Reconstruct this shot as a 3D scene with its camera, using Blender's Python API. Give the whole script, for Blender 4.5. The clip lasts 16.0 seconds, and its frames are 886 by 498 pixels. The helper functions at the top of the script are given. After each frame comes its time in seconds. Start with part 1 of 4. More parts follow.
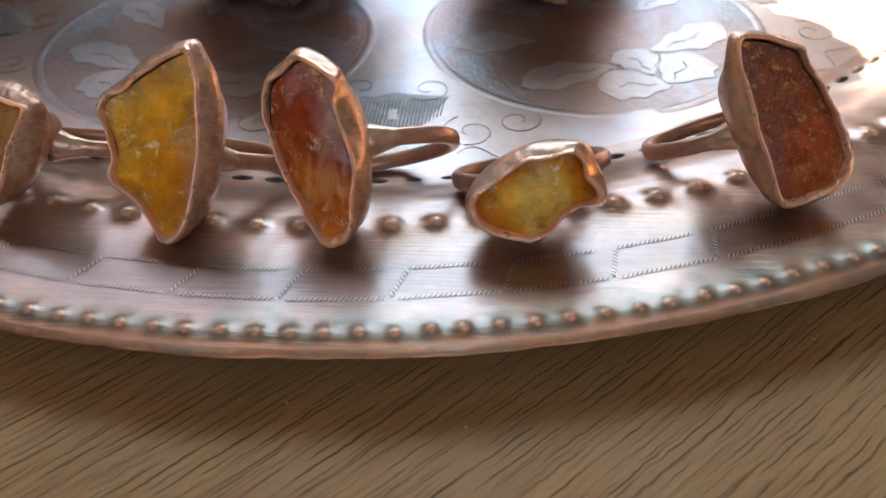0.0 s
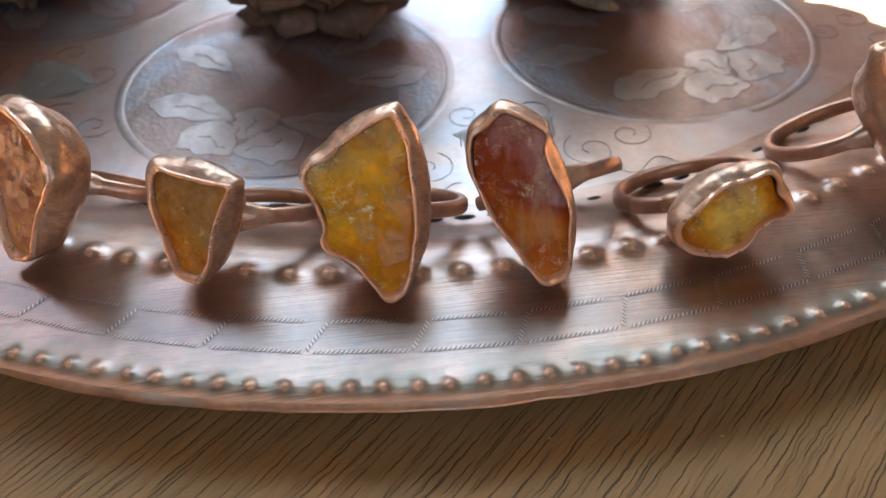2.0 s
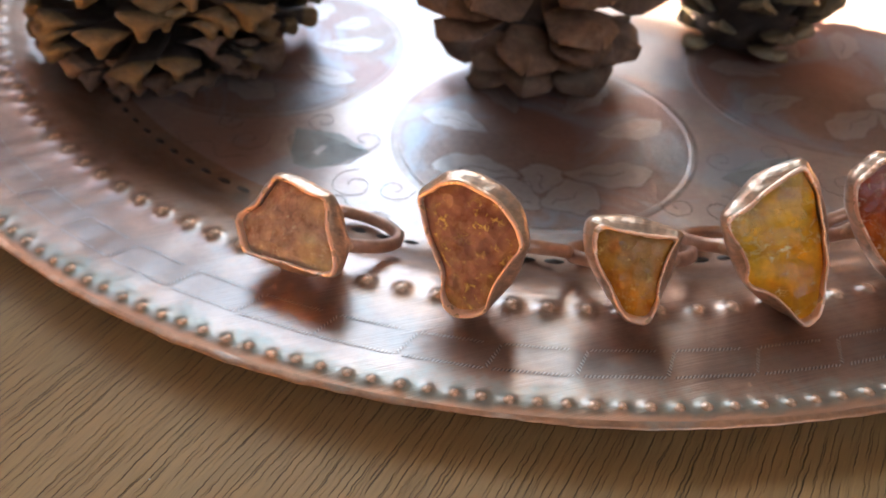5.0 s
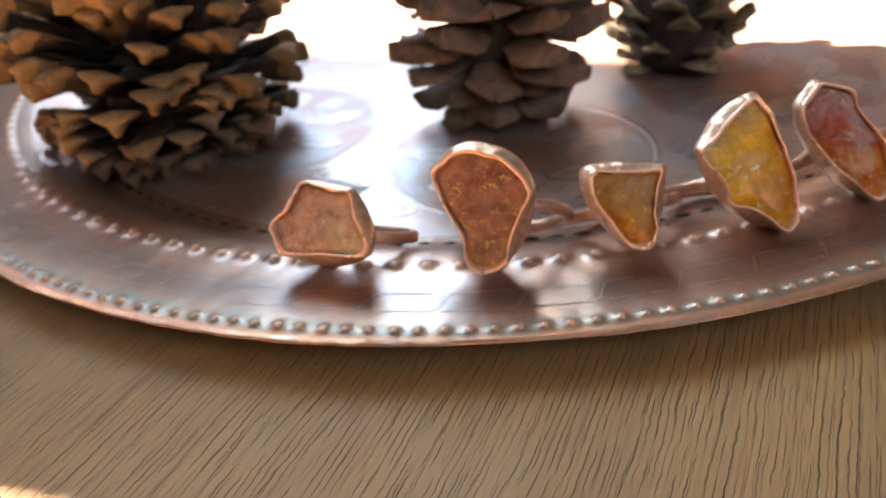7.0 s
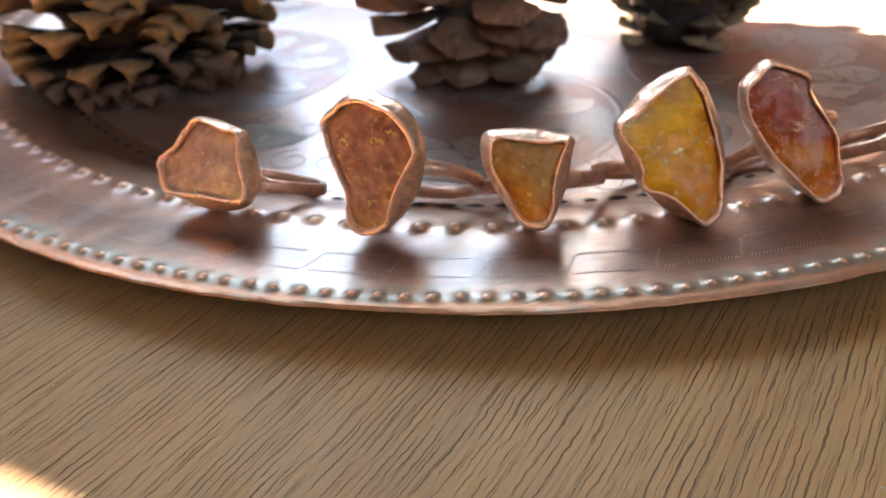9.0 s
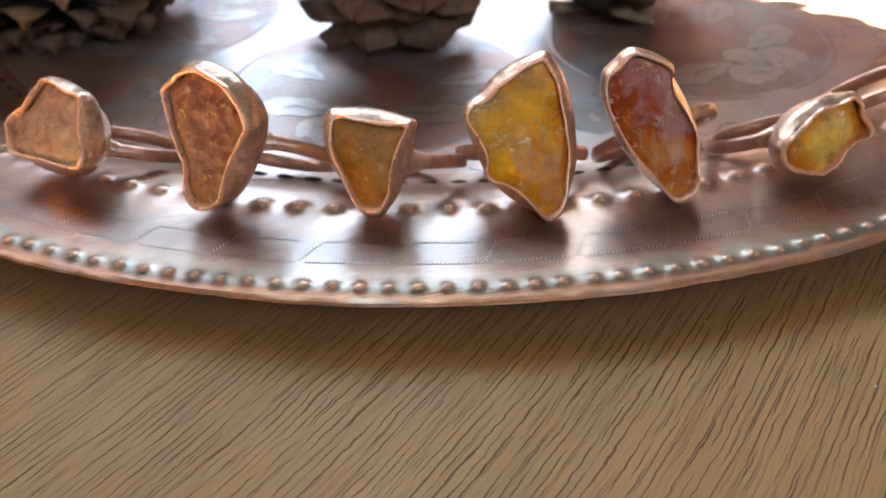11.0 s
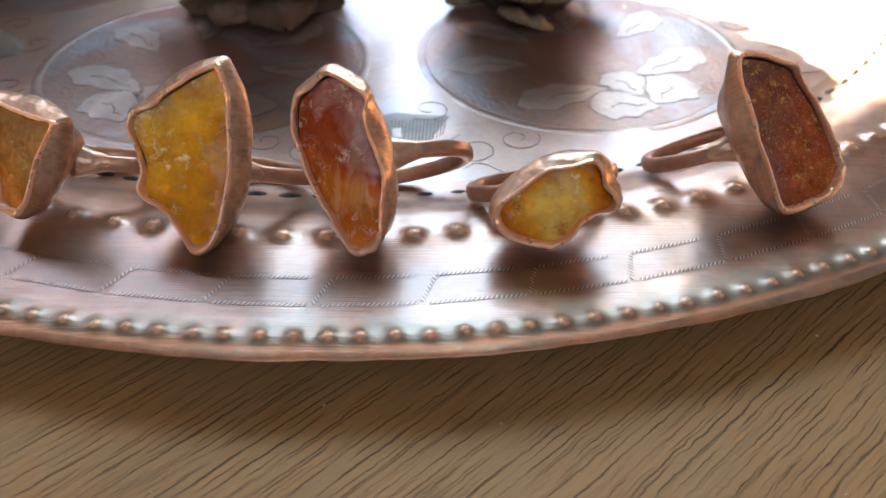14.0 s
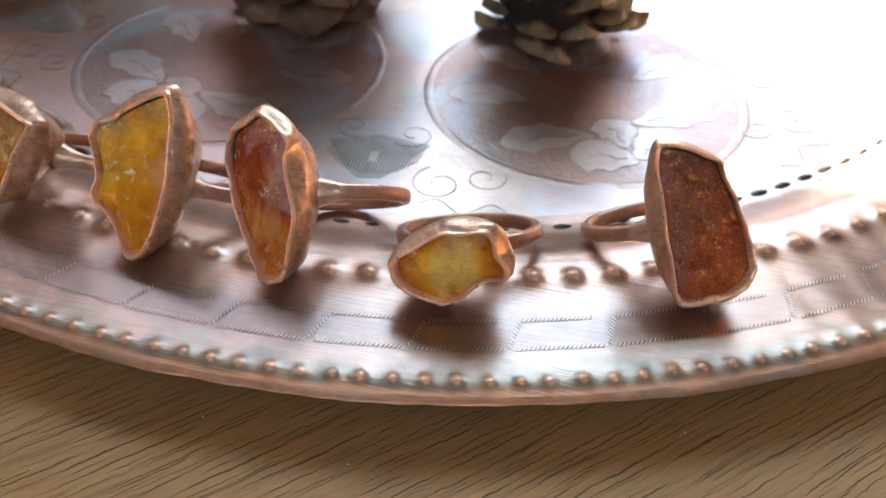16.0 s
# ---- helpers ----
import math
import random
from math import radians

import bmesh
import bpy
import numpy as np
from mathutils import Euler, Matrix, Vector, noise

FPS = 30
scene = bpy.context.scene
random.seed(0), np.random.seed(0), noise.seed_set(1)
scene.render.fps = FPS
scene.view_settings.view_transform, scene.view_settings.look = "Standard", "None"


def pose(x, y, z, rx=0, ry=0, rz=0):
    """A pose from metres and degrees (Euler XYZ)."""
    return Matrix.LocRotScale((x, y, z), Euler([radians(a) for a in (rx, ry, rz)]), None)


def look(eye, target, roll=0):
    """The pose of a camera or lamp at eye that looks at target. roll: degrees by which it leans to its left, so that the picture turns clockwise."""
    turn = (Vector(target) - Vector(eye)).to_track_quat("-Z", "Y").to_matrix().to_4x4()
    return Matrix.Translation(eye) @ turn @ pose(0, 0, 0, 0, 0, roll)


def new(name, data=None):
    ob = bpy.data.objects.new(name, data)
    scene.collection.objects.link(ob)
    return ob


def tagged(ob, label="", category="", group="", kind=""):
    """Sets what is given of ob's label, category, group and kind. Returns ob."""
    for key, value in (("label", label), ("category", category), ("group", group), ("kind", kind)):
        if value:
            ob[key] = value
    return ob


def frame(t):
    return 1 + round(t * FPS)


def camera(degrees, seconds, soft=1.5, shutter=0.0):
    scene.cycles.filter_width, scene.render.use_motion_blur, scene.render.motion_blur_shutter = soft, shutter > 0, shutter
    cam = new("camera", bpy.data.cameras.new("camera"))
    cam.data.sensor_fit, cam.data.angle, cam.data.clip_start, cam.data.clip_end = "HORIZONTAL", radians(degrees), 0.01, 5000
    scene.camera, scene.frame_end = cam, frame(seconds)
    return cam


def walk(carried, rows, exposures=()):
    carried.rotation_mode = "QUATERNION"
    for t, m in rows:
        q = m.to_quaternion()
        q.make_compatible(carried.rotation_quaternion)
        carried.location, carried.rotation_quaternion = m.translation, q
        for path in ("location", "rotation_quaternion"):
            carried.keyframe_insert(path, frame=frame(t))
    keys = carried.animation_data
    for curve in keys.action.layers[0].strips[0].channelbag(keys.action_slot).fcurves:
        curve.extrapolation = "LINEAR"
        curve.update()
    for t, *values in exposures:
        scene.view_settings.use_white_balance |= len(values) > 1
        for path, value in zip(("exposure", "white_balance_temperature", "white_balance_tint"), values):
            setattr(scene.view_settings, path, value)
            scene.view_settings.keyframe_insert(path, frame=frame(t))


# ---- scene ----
cam = camera(53.30, 16.0)
PATH = [
    (0, (0.01020, 0.01004, 0.06705), (0.00116, 0.10136, -0.01028), -2.38),
    (0.5, (0.00264, 0.01092, 0.06898), (-0.00131, 0.10148, -0.00966), -3.45),
    (1, (-0.00711, 0.00930, 0.07201), (-0.00674, 0.09930, -0.00737), -3.42),
    (1.5, (-0.01541, 0.01027, 0.07501), (-0.01128, 0.09966, -0.00493), -3.05),
    (2, (-0.02605, 0.01167, 0.07761), (-0.01883, 0.09992, -0.00338), -2.73),
    (2.5, (-0.03812, 0.01293, 0.08328), (-0.02831, 0.10127, 0.00265), -2.34),
    (3, (-0.05022, 0.01597, 0.08722), (-0.03674, 0.10374, 0.00651), -1.92),
    (3.5, (-0.06409, 0.01785, 0.09174), (-0.04892, 0.10527, 0.01094), -1.81),
    (4, (-0.07468, 0.02323, 0.09162), (-0.05373, 0.10773, 0.00904), -0.32),
    (4.2, (-0.08216, 0.02282, 0.09218), (-0.05965, 0.10696, 0.00964), 0.50),
    (6.3, (-0.10316, -0.00008, 0.08140), (-0.06996, 0.09562, 0.01705), -2.75),
    (6.5, (-0.10583, -0.00191, 0.07982), (-0.07180, 0.09467, 0.01725), -3.98),
    (7, (-0.11318, -0.00596, 0.07591), (-0.07707, 0.09114, 0.01534), -6.26),
    (7.5, (-0.11466, -0.00600, 0.07455), (-0.07969, 0.09084, 0.01292), -7.43),
    (8, (-0.10601, -0.00528, 0.07235), (-0.07554, 0.09266, 0.01008), -5.64),
    (8.5, (-0.09542, -0.00674, 0.07078), (-0.06821, 0.09225, 0.00865), -4.47),
    (9, (-0.08352, -0.00845, 0.06838), (-0.06008, 0.09071, 0.00498), -3.66),
    (9.2, (-0.07870, -0.00847, 0.06818), (-0.05656, 0.08986, 0.00306), -3.84),
    (11.3, (-0.05310, -0.00824, 0.07022), (-0.03525, 0.08730, -0.00016), -1.48),
    (11.5, (-0.04921, -0.00782, 0.06940), (-0.03231, 0.08751, -0.00149), -1.57),
    (12, (-0.03748, -0.00601, 0.07053), (-0.02377, 0.08930, -0.00108), -1.81),
    (12.5, (-0.02776, -0.00322, 0.06936), (-0.01835, 0.09210, -0.00293), -1.45),
    (13, (-0.01863, -0.00023, 0.06868), (-0.01121, 0.09528, -0.00358), -0.27),
    (13.5, (-0.01041, 0.00259, 0.06786), (-0.00674, 0.09777, -0.00512), 0.45),
    (14, (0.00146, 0.00482, 0.06738), (0.00021, 0.09940, -0.00647), -0.02),
    (14.5, (0.01289, 0.00657, 0.06713), (0.00572, 0.10194, -0.00535), 1.00),
    (15, (0.02409, 0.00720, 0.06870), (0.01119, 0.10117, -0.00481), 1.41),
    (15.5, (0.03207, 0.00791, 0.07171), (0.01414, 0.09987, -0.00328), 1.04),
    (16, (0.02803, 0.01030, 0.07983), (0.00856, 0.09873, 0.00108), 1.16),
]
walk(cam, [(t, look(eye, target, roll)) for t, eye, target, roll in PATH], exposures=[(0, 4.76), (4, 4.90), (7, 5.16), (9, 5.22), (12, 5.10), (14, 5.02), (16, 5.10)])
cam.data.dof.use_dof, cam.data.dof.focus_distance, cam.data.dof.aperture_fstop = True, 0.100, 32.0

# ---------------------------------------------------------------- world, sun, window light, added fill light
world = bpy.data.worlds.new("sky_world")
world.use_nodes = True
scene.world = world
_wn = world.node_tree.nodes
_sky = _wn.new("ShaderNodeTexSky")
_sky.sky_type = "NISHITA"
_sky.sun_disc = False
_sky.dust_density = 0.4
_sky.sun_elevation = radians(40)
_sky.sun_rotation = radians(-48)
_wn["Background"].inputs["Strength"].default_value = 0.03
world.node_tree.links.new(_sky.outputs["Color"], _wn["Background"].inputs["Color"])

SUN_TO = Vector((-0.743, 0.669, 0.839)).normalized()   # the way to the sun, 40 degrees up
sun_data = bpy.data.lights.new("sun", "SUN")
sun_data.energy, sun_data.angle, sun_data.color = 5.0, radians(0.9), (1.0, 0.93, 0.82)
sun = new("sun", sun_data)
sun.matrix_world = look(SUN_TO * 3, (0, 0, 0))


def window_light(name, x0, x1, z0, z1, y, watts, colour=(0.70, 0.88, 0.98), way=-1):
    data = bpy.data.lights.new(name, "AREA")
    data.shape, data.size, data.size_y, data.energy = "RECTANGLE", x1 - x0, z1 - z0, watts
    data.color = colour
    ob = new(name, data)
    ob.matrix_world = look(((x0 + x1) / 2, y, (z0 + z1) / 2), ((x0 + x1) / 2, y + way, (z0 + z1) / 2))
    return ob


window_light("window_light", -0.11, 0.165, 0.12, 0.30, 0.53, 0.0155)
window_light("upper_window_light", -0.19, 0.165, 0.30, 0.66, 0.53, 0.078, (0.58, 0.83, 1.0))
# fill lamp added behind the camera; no window is known there
window_light("south_fill_light", -0.7, 0.9, 0.8, 1.65, -1.42, 0.18, (1.0, 0.90, 0.77), 1)


# ---------------------------------------------------------------- node helpers
class Nodes:
    """A small writer of node materials."""

    def __init__(self, name):
        self.mat = bpy.data.materials.new(name)
        self.mat.use_nodes = True
        self.t = self.mat.node_tree
        self.bsdf = self.t.nodes["Principled BSDF"]

    def add(self, kind, operation=None):
        n = self.t.nodes.new(kind)
        if operation:
            n.operation = operation
        return n

    def link(self, a, b):
        self.t.links.new(a, b)

    def coords(self, scale=(1, 1, 1), turn=(0, 0, 0), shift=(0, 0, 0), source="Object"):
        c = self.add("ShaderNodeTexCoord")
        m = self.add("ShaderNodeMapping")
        m.inputs["Scale"].default_value = scale
        m.inputs["Rotation"].default_value = [radians(a) for a in turn]
        m.inputs["Location"].default_value = shift
        self.link(c.outputs[source], m.inputs["Vector"])
        return m.outputs["Vector"]

    def noise(self, vec, scale=1.0, detail=4.0, rough=0.55, distort=0.0):
        n = self.add("ShaderNodeTexNoise")
        n.inputs["Scale"].default_value, n.inputs["Detail"].default_value = scale, detail
        n.inputs["Roughness"].default_value, n.inputs["Distortion"].default_value = rough, distort
        self.link(vec, n.inputs["Vector"])
        return n.outputs["Fac"]

    def voronoi(self, vec, scale, feature="F1"):
        n = self.add("ShaderNodeTexVoronoi")
        n.feature = feature
        n.inputs["Scale"].default_value = scale
        self.link(vec, n.inputs["Vector"])
        return n.outputs["Distance"]

    def ramp(self, fac, stops):
        n = self.add("ShaderNodeValToRGB")
        e = n.color_ramp.elements
        while len(e) < len(stops):
            e.new(0.5)
        for i, (p, c) in enumerate(stops):
            e[i].position = p
            e[i].color = (*c, 1) if isinstance(c, tuple) else (c, c, c, 1)
        self.link(fac, n.inputs["Fac"])
        return n.outputs["Color"]

    def mix(self, fac, a, b, mode="MIX"):
        n = self.add("ShaderNodeMix")
        n.data_type, n.blend_type = "RGBA", mode
        for socket, v in ((0, fac), (6, a), (7, b)):
            if isinstance(v, (int, float)):
                n.inputs[socket].default_value = v if socket == 0 else (v, v, v, 1)
            elif isinstance(v, tuple):
                n.inputs[socket].default_value = (*v, 1)
            else:
                self.link(v, n.inputs[socket])
        return n.outputs[2]

    def math(self, op, a, b=0.0):
        n = self.add("ShaderNodeMath")
        n.operation = op
        for i, v in ((0, a), (1, b)):
            if isinstance(v, (int, float)):
                n.inputs[i].default_value = v
            else:
                self.link(v, n.inputs[i])
        return n.outputs[0]

    def bump(self, height, strength=0.3, distance=0.0002, after=None):
        n = self.add("ShaderNodeBump")
        n.inputs["Strength"].default_value, n.inputs["Distance"].default_value = strength, distance
        self.link(height, n.inputs["Height"])
        if after is not None:
            self.link(after, n.inputs["Normal"])
        return n.outputs["Normal"]

    def done(self, colour, rough, metal=0.0, normal=None, **more):
        for name, v in (("Base Color", colour), ("Roughness", rough), ("Metallic", metal)):
            if isinstance(v, (int, float)):
                self.bsdf.inputs[name].default_value = v
            elif isinstance(v, tuple):
                self.bsdf.inputs[name].default_value = (*v, 1)
            else:
                self.link(v, self.bsdf.inputs[name])
        if normal is not None:
            self.link(normal, self.bsdf.inputs["Normal"])
        for name, v in more.items():
            self.bsdf.inputs[name.replace("_", " ")].default_value = v
        return self.mat


# ---------------------------------------------------------------- materials
def wood_material():
    n = Nodes("weathered_oak")
    v = n.coords((1, 1, 1), (0, 0, -44))
    wob = n.add("ShaderNodeVectorMath", operation="ADD")
    wn = n.add("ShaderNodeTexNoise")
    wn.inputs["Scale"].default_value, wn.inputs["Detail"].default_value = 120, 3
    n.link(v, wn.inputs["Vector"])
    ws = n.add("ShaderNodeVectorMath", operation="SCALE")
    ws.inputs["Scale"].default_value = 0.0009
    n.link(wn.outputs["Color"], ws.inputs[0])
    n.link(v, wob.inputs[0])
    n.link(ws.outputs[0], wob.inputs[1])
    jag = n.add("ShaderNodeTexNoise")
    jag.inputs["Scale"].default_value, jag.inputs["Detail"].default_value = 750, 2
    n.link(v, jag.inputs["Vector"])
    js = n.add("ShaderNodeVectorMath", operation="SCALE")
    js.inputs["Scale"].default_value = 0.0005
    n.link(jag.outputs["Color"], js.inputs[0])
    wob2 = n.add("ShaderNodeVectorMath", operation="ADD")
    n.link(wob.outputs[0], wob2.inputs[0])
    n.link(js.outputs[0], wob2.inputs[1])
    wob = wob2
    def stretched(sx, sy):
        m = n.add("ShaderNodeMapping")
        m.inputs["Scale"].default_value = (sx, sy, 1)
        n.link(wob.outputs[0], m.inputs["Vector"])
        return m.outputs["Vector"]

    sep = n.add("ShaderNodeSeparateXYZ")
    n.link(wob.outputs[0], sep.inputs[0])
    def grooves(period, seed, wide):
        drift = n.noise(stretched(14, 60), 1.0, 2.0, 0.5)
        phase = n.math("ADD", n.math("MULTIPLY", sep.outputs["Y"], 1.0 / period), n.math("MULTIPLY", drift, 2.2))
        phase = n.math("ADD", phase, seed)
        near = n.math("ABSOLUTE", n.math("SUBTRACT", n.math("FRACT", phase), 0.5))
        row = n.add("ShaderNodeCombineXYZ")
        n.link(n.math("MULTIPLY", sep.outputs["X"], 130.0), row.inputs["X"])
        n.link(n.math("MULTIPLY", n.math("FLOOR", phase), 7.31), row.inputs["Y"])
        here = n.ramp(n.noise(row.outputs[0], 1.0, 1.0, 0.5), [(0.40, 0.0), (0.58, 1.0)])
        width = n.math("ADD", n.math("MULTIPLY", here, wide), 0.004)
        return n.math("MULTIPLY", n.ramp(n.math("DIVIDE", near, width), [(0.15, 1.0), (1.0, 0.0)]), here)

    groove = n.math("MAXIMUM", grooves(0.00098, 0.0, 0.080), n.math("MULTIPLY", grooves(0.0017, 3.4, 0.055), 0.95))
    hair = n.ramp(n.noise(stretched(70, 3000), 1.0, 1.0, 0.4), [(0.30, 0.3), (0.36, 0.0)])
    groove = n.math("MAXIMUM", groove, hair)
    st2 = n.add("ShaderNodeMapping")
    st2.inputs["Scale"].default_value = (90, 2600, 1)
    n.link(wob.outputs[0], st2.inputs["Vector"])
    fibre = n.noise(st2.outputs["Vector"], 1.0, 3.0, 0.6)
    st3 = n.add("ShaderNodeMapping")
    st3.inputs["Scale"].default_value = (9, 90, 1)
    n.link(wob.outputs[0], st3.inputs["Vector"])
    bands = n.noise(st3.outputs["Vector"], 1.0, 3.0, 0.55)
    blot = n.noise(v, 38, 4, 0.6)
    base = n.ramp(bands, [(0.25, (0.347, 0.167, 0.052)), (0.5, (0.400, 0.198, 0.064)), (0.75, (0.455, 0.232, 0.077))])
    base = n.mix(0.28, base, n.ramp(fibre, [(0.3, (0.200, 0.102, 0.034)), (0.65, (0.570, 0.320, 0.118))]))
    base = n.mix(n.math("MULTIPLY", n.ramp(blot, [(0.45, 0.0), (0.72, 1.0)]), 0.35), base, (0.381, 0.240, 0.106))
    col = n.mix(n.math("MULTIPLY", groove, 0.80), base, (0.066, 0.036, 0.018))
    h = n.math("SUBTRACT", n.math("MULTIPLY", fibre, 0.22), groove)
    rough = n.ramp(fibre, [(0.2, 0.55), (0.8, 0.75)])
    return n.done(col, rough, 0.0, n.bump(h, 0.8, 0.0005))


def copper_material(name, light, dark, rough, brushed=0.0, patina=0.0, mottled=0.5, bumpy=0.25, turn=0.0, metal=0.85, blot=75, dent=210, gloss=0.0, rim=False, top=0.0, tarnish=0.0, stipple=0.0):
    """Tarnished copper: light and dark metal colours, brush lines along x turned by turn, a green-blue patina and soft dents."""
    n = Nodes(name)
    v = n.coords()
    clouds = n.noise(v, blot, 5, 0.62)
    fine = n.noise(v, 900, 3, 0.6)
    lines_v = n.coords((90, 4200, 1200), (0, 0, turn))
    lines = n.noise(lines_v, 1.0, 2.0, 0.6)
    blend = n.mix(0.35, clouds, fine)
    fac = n.ramp(blend, [(0.5 - 0.25 * mottled, 0.0), (0.5 + 0.25 * mottled, 1.0)])
    col = n.mix(fac, dark, light)
    if brushed:
        col = n.mix(n.math("MULTIPLY", n.ramp(lines, [(0.35, 0.0), (0.65, 1.0)]), 0.35 * brushed), col, light)
    if patina:
        spots = n.noise(v, 130, 4, 0.65)
        col = n.mix(n.math("MULTIPLY", n.ramp(spots, [(0.5, 0.0), (0.68, 1.0)]), patina), col, (0.33, 0.40, 0.36))
    if tarnish:
        red = n.ramp(n.noise(n.coords((1, 1, 1), (0, 0, 0), (3, 1, 0)), 42, 5, 0.62, 0.6), [(0.47, 0.0), (0.62, 1.0)])
        grey = n.ramp(n.noise(n.coords((1, 1, 1), (0, 0, 0), (7, 5, 0)), 55, 5, 0.62, 0.8), [(0.50, 0.0), (0.64, 1.0)])
        col = n.mix(n.math("MULTIPLY", red, 0.55 * tarnish), col, (0.34, 0.125, 0.085))
        col = n.mix(n.math("MULTIPLY", grey, 0.6 * tarnish), col, (0.36, 0.37, 0.39))
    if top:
        # bright crown, brown edge: wear, with the dome's highlight painted in
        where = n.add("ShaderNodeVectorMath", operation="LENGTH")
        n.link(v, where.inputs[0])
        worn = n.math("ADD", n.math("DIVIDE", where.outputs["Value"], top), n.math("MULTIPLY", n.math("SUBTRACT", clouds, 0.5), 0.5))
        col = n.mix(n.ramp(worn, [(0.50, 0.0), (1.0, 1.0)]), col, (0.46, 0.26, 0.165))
    if rim:
        sep = n.add("ShaderNodeSeparateXYZ")
        n.link(v, sep.inputs[0])
        away = n.math("SQRT", n.math("ADD", n.math("POWER", sep.outputs["X"], 2.0), n.math("POWER", sep.outputs["Y"], 2.0)))
        # darker mid-border colour stands in for the dimmer window reflection there
        middle = n.ramp(n.math("ADD", n.math("ABSOLUTE", n.math("MULTIPLY", n.math("SUBTRACT", away, 0.1310), 190.0)), n.math("MULTIPLY", n.math("SUBTRACT", n.noise(v, 90, 4, 0.6), 0.5), 1.1)), [(0.25, 1.0), (1.0, 0.0)])
        col = n.mix(n.math("MULTIPLY", middle, 0.55), col, (0.13, 0.070, 0.046))
        stain = n.math("ADD", n.math("MULTIPLY", n.math("SUBTRACT", away, 0.1352), 260.0), n.math("MULTIPLY", n.math("SUBTRACT", n.noise(v, 260, 4, 0.6), 0.5), 2.6))
        col = n.mix(n.math("MULTIPLY", n.ramp(stain, [(0.0, 0.0), (0.8, 1.0)]), 0.6), col, (0.30, 0.30, 0.235))
        bare = n.math("ADD", n.math("MULTIPLY", n.math("SUBTRACT", away, 0.1392), 950.0), n.math("MULTIPLY", n.math("SUBTRACT", n.noise(v, 180, 4, 0.6), 0.5), 2.4))
        bare = n.ramp(bare, [(0.0, 0.0), (0.8, 1.0)])
        dull = n.math("MAXIMUM", bare, n.math("MULTIPLY", n.ramp(stain, [(0.0, 0.0), (0.8, 1.0)]), 0.6))
        col = n.mix(n.math("MULTIPLY", bare, 0.85), col, (0.70, 0.345, 0.195))
    r = n.math("ADD", n.math("MULTIPLY", fac, -0.10), rough + 0.06)
    if brushed:
        r = n.math("ADD", r, n.math("MULTIPLY", lines, 0.10 * brushed))
    if rim:
        r = n.math("ADD", r, n.math("MULTIPLY", dull, 0.16))
    dents = n.noise(v, dent, 2, 0.5)
    nor = n.bump(dents, bumpy, 0.0006)
    if brushed:
        nor = n.bump(lines, 0.30 * brushed, 0.00012, nor)
    nor = n.bump(fine, 0.10, 0.00012, nor)
    if stipple:
        nor = n.bump(n.voronoi(n.coords((1, 1, 0.1)), 1300), stipple, 0.0003, nor)
    mat = n.done(col, r, metal, nor)
    b = n.bsdf.inputs
    b["Coat Weight"].default_value = gloss
    if rim:
        n.link(n.math("MULTIPLY", n.math("SUBTRACT", 1.0, dull), gloss), b["Coat Weight"])
    b["Coat Roughness"].default_value = rough
    b["Coat IOR"].default_value = 1.9
    return mat


